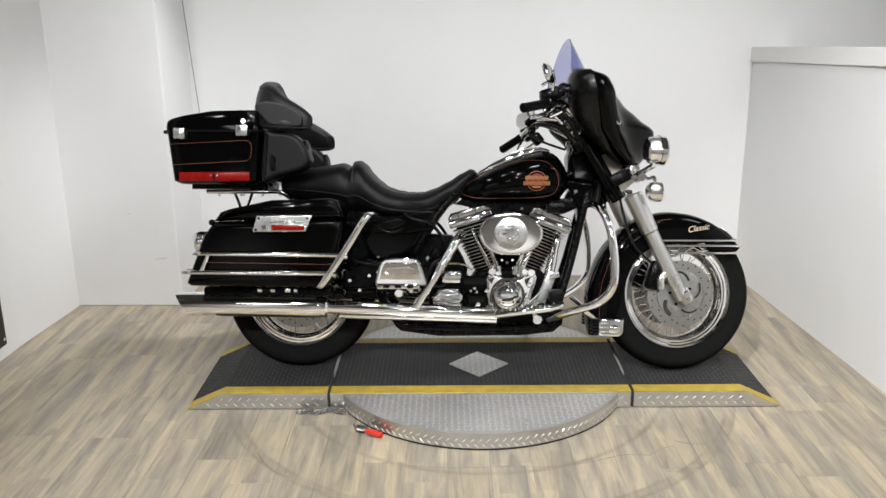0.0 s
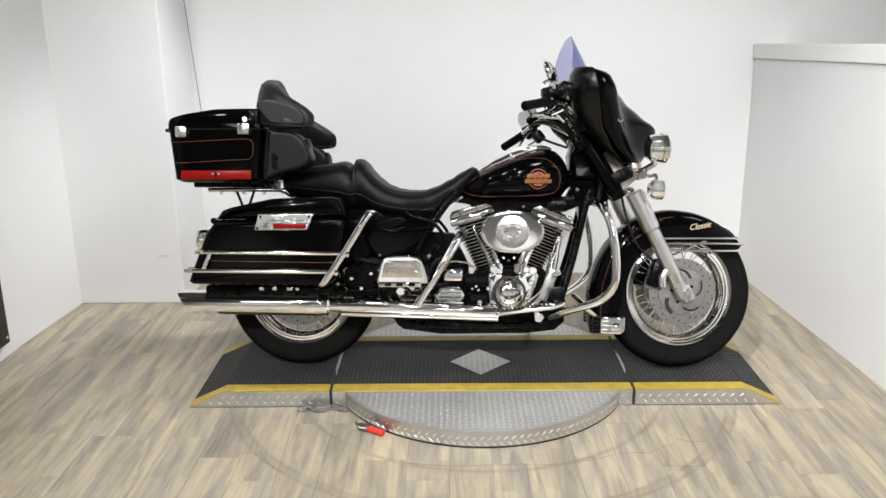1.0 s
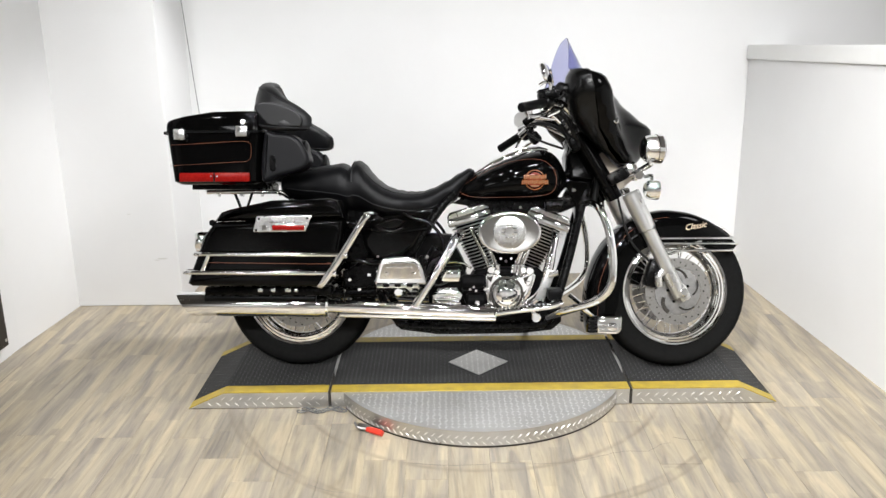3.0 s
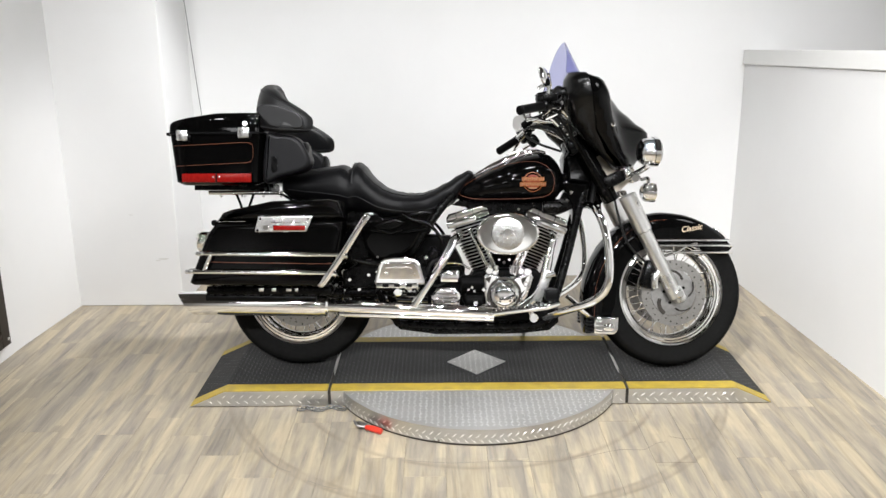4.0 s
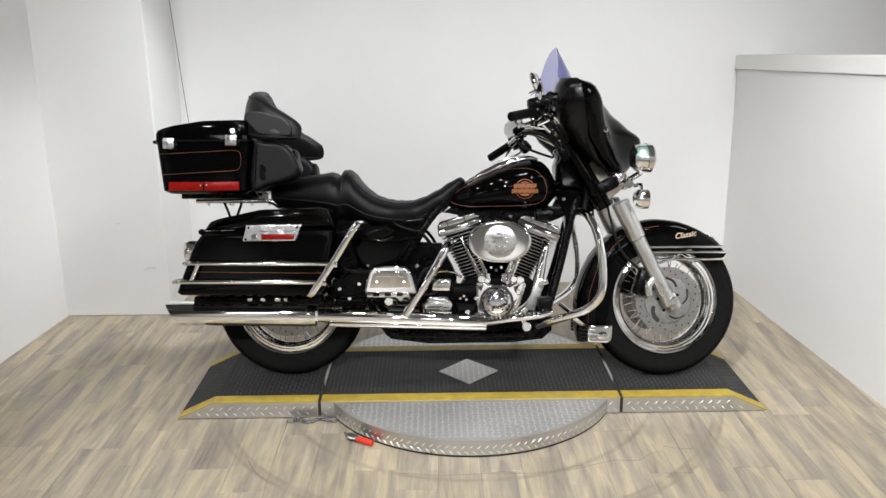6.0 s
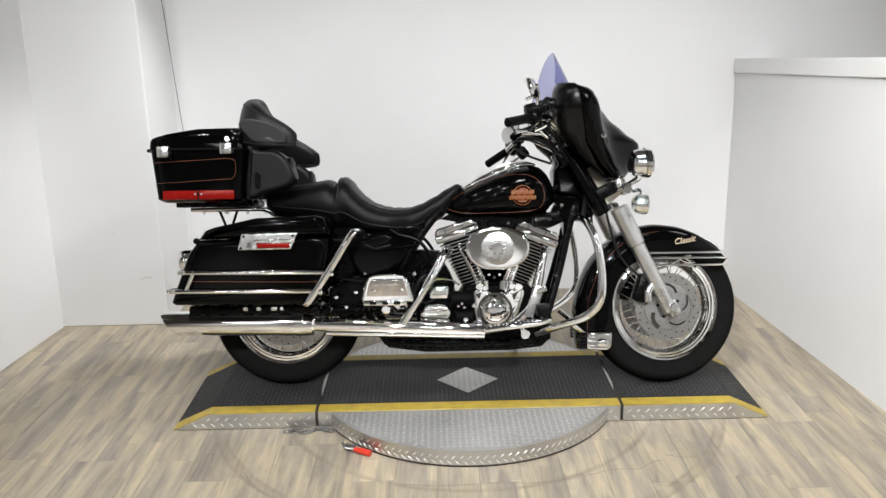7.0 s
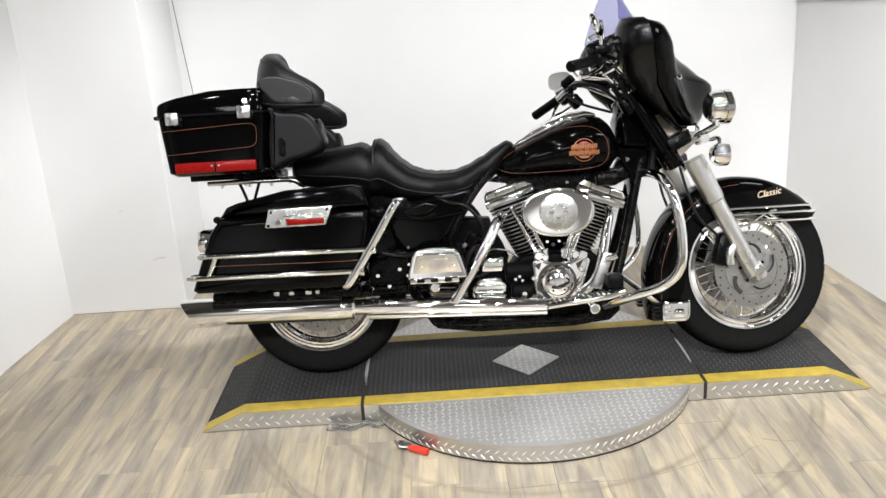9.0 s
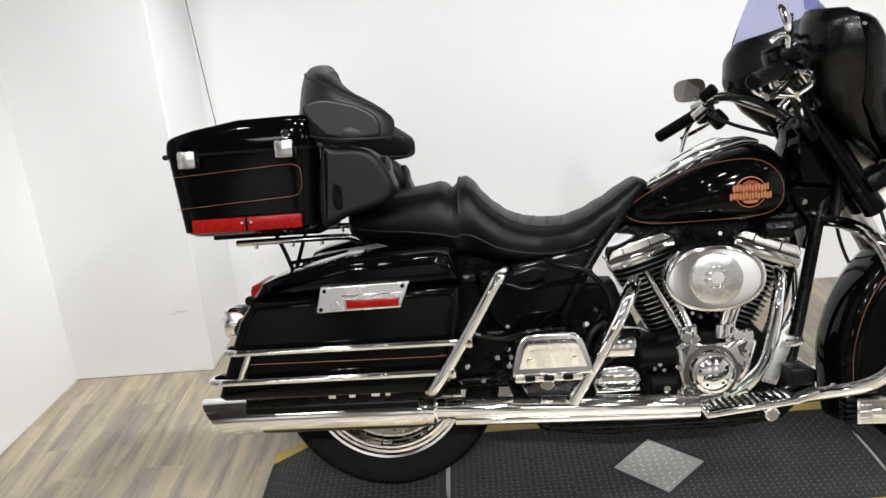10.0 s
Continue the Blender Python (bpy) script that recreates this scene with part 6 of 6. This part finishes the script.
for k in range(7):
    part("bag_bolt", cyl((0.19 - 0.085 * k, -0.272, 0.372 + 0.004 * (k % 2)), (0.19 - 0.085 * k, -0.25, 0.372), 0.006, 10, bevel=0.0015), CHROME if k % 2 else DULL, bike)

# ---- framed mesh panel on the side wall ----
panel = thing("mesh_panel", "dark wooden frame with black expanded-metal mesh hung on the white wall", "wall panel", m=pose(-2.214, 0.235, 0.085, 0, 0, -1.7))
PH, PLEN, FW = 1.85, 1.25, 0.07
for nm, bm in (("frame_stile", box(0.02, -FW / 2, PH / 2, 0.04, FW, PH, 0.003)), ("frame_stile", box(0.02, -PLEN + FW / 2, PH / 2, 0.04, FW, PH, 0.003)),
               ("frame_rail", box(0.021, -PLEN / 2, FW / 2, 0.038, PLEN - 2 * FW - 0.002, FW, 0.003)), ("frame_rail", box(0.021, -PLEN / 2, PH - FW / 2, 0.038, PLEN - 2 * FW - 0.002, FW, 0.003))):
    part(nm, bm, WOODFRAME, panel, smooth=False)
strands = bmesh.new()
step = 0.034
iy0, iy1, iz0, iz1 = -PLEN + FW, -FW, FW, PH - FW
for sgn in (1, -1):
    k = -int((PLEN + PH) / step)
    while k * step < PLEN + PH:
        # a strand z = iz0 + sgn * 0.62 * (y - c)
        c = iy0 + k * step
        pts = []
        for t in (iy0, iy1):
            pts.append((t, iz0 + sgn * 0.62 * (t - c)))
        (ya, za), (yb, zb) = pts
        def clip(y, z, y2, z2):
            for lim in (iz0, iz1):
                if (lim == iz0 and z < lim) or (lim == iz1 and z > lim):
                    f = (lim - z) / (z2 - z)
                    y, z = y + f * (y2 - y), lim
            return y, z
        if not (max(za, zb) <= iz0 or min(za, zb) >= iz1):
            p, q = clip(ya, za, yb, zb), clip(yb, zb, ya, za)
            strands = merge(strands, tube([(0.02 + 0.001 * sgn, p[0], p[1]), (0.02 + 0.001 * sgn, q[0], q[1])], 0.0021, 5, 1))
        k += 1
tagged(part("mesh", strands, MESHMETAL, panel, "black expanded-metal mesh"), kind="stuff")
part("corner_screw", cyl((0.04, -0.02, 0.03), (0.043, -0.02, 0.03), 0.008, 12, bevel=0.001), SATIN, panel)

# ---- pull pin and chain at the platform's edge ----
pin = thing("locking_pin", "red plastic handled locking pin with steel clip on the floor", "locking pin", m=pose(-0.443, -0.497, 0.0, 0, 0, -28))
part("handle", tube([(-0.005, 0, 0.015), (0.028, 0, 0.016), (0.065, 0, 0.014)], 0.0125, 14, 5, radii=(0.75, 1.0, 0.95)), RED_PLASTIC, pin, "red plastic handle")
part("clip", tube([(-0.06, 0.012, 0.01), (-0.035, 0.022, 0.012), (-0.008, 0.008, 0.015), (-0.035, -0.012, 0.02), (-0.06, 0.0, 0.03)], 0.0055, 8, 5), DULL, pin, "steel spring clip")
part("clip_jaw", box(-0.03, 0.01, 0.016, 0.045, 0.018, 0.02, 0.004), DULL, pin)
chain = thing("chain", "short length of steel chain lying on the floor by the platform", "chain", m=pose(-0.66, -0.318, 0.006, 0, 0, 4))
for k in range(11):
    ringp = [(0.016 * math.cos(a), 0.008 * math.sin(a), 0.0) for a in np.linspace(0, 2 * math.pi, 13)[:-1]]
    cx, cy = -0.07 + 0.017 * k, 0.012 * math.sin(k * 1.1)
    part("chain_link", moved(tube(ringp, 0.0025, 6, 1, True), pose(cx, cy, 0.002, 90 if k % 2 else 12, 0, 20 * math.sin(k * 2.3)) if k % 2 == 0 else pose(cx, cy, 0.004, 60, 0, 15 * math.cos(k))), CHAINSTEEL, chain)
part("wire_ring", tube([(0.05, 0.0, 0.003), (0.08, 0.018, 0.006), (0.11, -0.005, 0.004), (0.15, 0.004, 0.003), (0.18, -0.02, 0.003)], 0.002, 6, 5), CHAINSTEEL, chain)

# ---- tread lugs of the platform ----
def lugs(spots, length, width, height):
    """Lens-shaped raised bars; spots are (place, along, up)."""
    verts, faces = [], []
    for c, d, u in spots:
        c, d, u = Vector(c), Vector(d), Vector(u)
        s = d.cross(u)
        k = len(verts)
        verts += [c - d * length / 2, c - s * width / 2, c + d * length / 2, c + s * width / 2, c - d * length * 0.22 + u * height, c + d * length * 0.22 + u * height]
        faces += [(k, k + 1, k + 4), (k + 1, k + 5, k + 4), (k + 1, k + 2, k + 5), (k + 2, k + 3, k + 5), (k + 3, k + 4, k + 5), (k + 3, k, k + 4)]
    me = bpy.data.meshes.new("tread_lug")
    me.from_pydata([tuple(v) for v in verts], [], faces)
    return me


def lug_part(spots, mat, label, length=0.024, width=0.0075, height=0.0022):
    me = lugs(spots, length, width, height)
    me.materials.append(mat)
    ob = new("tread_lug", me)
    ob.parent = platform
    return tagged(ob, label, kind="stuff")


UP = Vector((0, 0, 1))
D1, D2 = Vector((0.62, 0.78, 0)).normalized(), Vector((-0.62, 0.78, 0)).normalized()
top, mat_spots, cover_spots, skirt = [], [], [], []
P = 0.0235
for i in range(-56, 57):
    for j in range(-28, 30):
        x, y = i * P, j * P
        d = D1 if (i + j) % 2 else D2
        if math.hypot(x, y) < R - 0.014 and (y < Y0 - 0.014 or y > Y1 + 0.014):
            top.append(((x, y, 0.069), d, UP))
        inside = abs(x) / 0.118 + abs(y - 0.0) / 0.125
        if inside < 0.98:
            cover_spots.append(((x, y, PZ + 0.006), d, UP))
Q = 0.018
for i in range(-68, 70):
    for j in range(-14, 16):
        x, y = i * Q, j * Q
        d = D1 if (i + j) % 2 else D2
        if not Y0 + 0.072 < y < Y1 - 0.065 or abs(abs(x) - 0.617) < 0.014 or abs(x) / 0.13 + abs(y) / 0.135 < 1.1:
            continue
        if -1.05 < x < 1.07:
            mat_spots.append(((x, y, PZ + 0.003), d, UP))
        elif -1.18 < x < -1.06 or 1.08 < x < 1.20:
            s = (PZ - 0.004) / 0.145 * (1 if x < 0 else -1)
            h = (x + 1.195) * s if x < 0 else (x - 1.215) * s
            mat_spots.append(((x, y, 0.004 + h + 0.0032), Vector((d.x, d.y, d.x * s)).normalized(), Vector((-s, 0, 1)).normalized()))
for k in range(-33, 33):
    for z in (0.020, 0.042):
        a = k / 33 * math.pi / 2 - math.pi / 2 + (0.25 / 33 * math.pi if z > 0.03 else 0)
        out = Vector((math.cos(a), math.sin(a), 0))
        if R * math.sin(a) > Y0 - 0.01:
            continue
        t = Vector((-math.sin(a), math.cos(a), 0))
        d = (t * 0.75 + UP * (0.66 if z > 0.03 else -0.66)).normalized()
        skirt.append(((R * math.cos(a), R * math.sin(a), z), d, out))
for i in range(-33, 34):
    for r, z in enumerate((0.020, 0.045)):
        x = i * 0.037 + (0.018 if r == 1 else 0)
        edge = min(x + 1.195, 1.215 - x)
        if z > 0.066 * edge / 0.145 - 0.012 or abs(abs(x) - 0.617) < 0.016:
            continue
        if math.hypot(x, Y0) < R - 0.01:
            continue
        d = Vector((0.75, 0, 0.66 if r == 1 else -0.66)).normalized()
        skirt.append(((x, Y0, z), d, Vector((0, -1, 0))))
lug_part(top, LUG, "raised tread lugs on the aluminium disc", 0.022, 0.005, 0.0014)
lug_part(cover_spots, LUG, "raised tread lugs on the bare cover", 0.022, 0.005, 0.0014)
lug_part(skirt, LUG, "raised tread lugs on the aluminium skirts", 0.026, 0.0048, 0.0014)
lug_part(mat_spots, MATLUG, "raised tread lugs on the black deck", 0.0185, 0.0045, 0.0014)

# ---- floor planks ----
floor = bpy.data.objects["floor"]
PW, PL, JOINT = 0.152, 1.22, 0.0005


def plank_mesh(length):
    bm = box(0, 0, -0.003, PW - JOINT, length - JOINT, 0.006, 0.0008, seg=1)
    me = bpy.data.meshes.new("plank")
    bm.to_mesh(me)
    bm.free()
    me.materials.append(PLANK)
    return me


full_plank = plank_mesh(PL)
rng = random.Random(5)
far = bmesh.new()
x = -5.0
while x < 3.4:
    y = -8.0 + (rng.random() - 1) * PL
    while y < 1.62:
        ya, yb = max(y, -8.0), min(y + PL, 1.62)
        cx, cy = x + PW / 2, (ya + yb) / 2
        if cx < -2.5 and yb > -1.6:
            yb = max(ya + 0.05, min(yb, -1.6))
            cy = (ya + yb) / 2
        if cx < -2.5 and ya > -1.6:
            pass
        elif -2.45 < cx < 1.9 and -1.7 < cy < 1.7:
            ob = new("plank", full_plank if yb - ya > PL - 0.001 else plank_mesh(yb - ya))
            ob.parent = floor
            ob.location = (cx, cy, 0)
        else:
            v = [far.verts.new((cx + sx * (PW - JOINT) / 2, cy + sy * (yb - ya - JOINT) / 2, z)) for z in (-0.006, 0.0) for sx, sy in ((-1, -1), (1, -1), (1, 1), (-1, 1))]
            far.faces.new(v[4:])
            for i in range(4):
                far.faces.new((v[i], v[(i + 1) % 4], v[4 + (i + 1) % 4], v[4 + i]))
        y += PL
    x += PW
tagged(part("far_planks", far, PLANK, floor, "more of the same plank floor", smooth=False), kind="stuff")

# scuffs and a lifted seam in the floor
for line in ([(-0.30, -0.72), (-0.12, -0.745), (0.05, -0.735), (0.2, -0.74), (0.34, -0.72), (0.42, -0.69), (0.52, -0.655), (0.60, -0.66), (0.66, -0.61), (0.70, -0.60)],
             [(0.72, -0.555), (0.76, -0.575), (0.80, -0.58), (0.83, -0.578)],
             [(-0.84, -0.62), (-0.80, -0.70), (-0.74, -0.77), (-0.69, -0.80)],
             [(-0.62, -0.86), (-0.55, -0.90), (-0.49, -0.915)]):
    part("floor_scuff", tube([(px, py, 0.0003) for px, py in line], 0.0022, 6, 2, flat=0.25), SCUFF, floor, "dark scuffed seam in the floor")
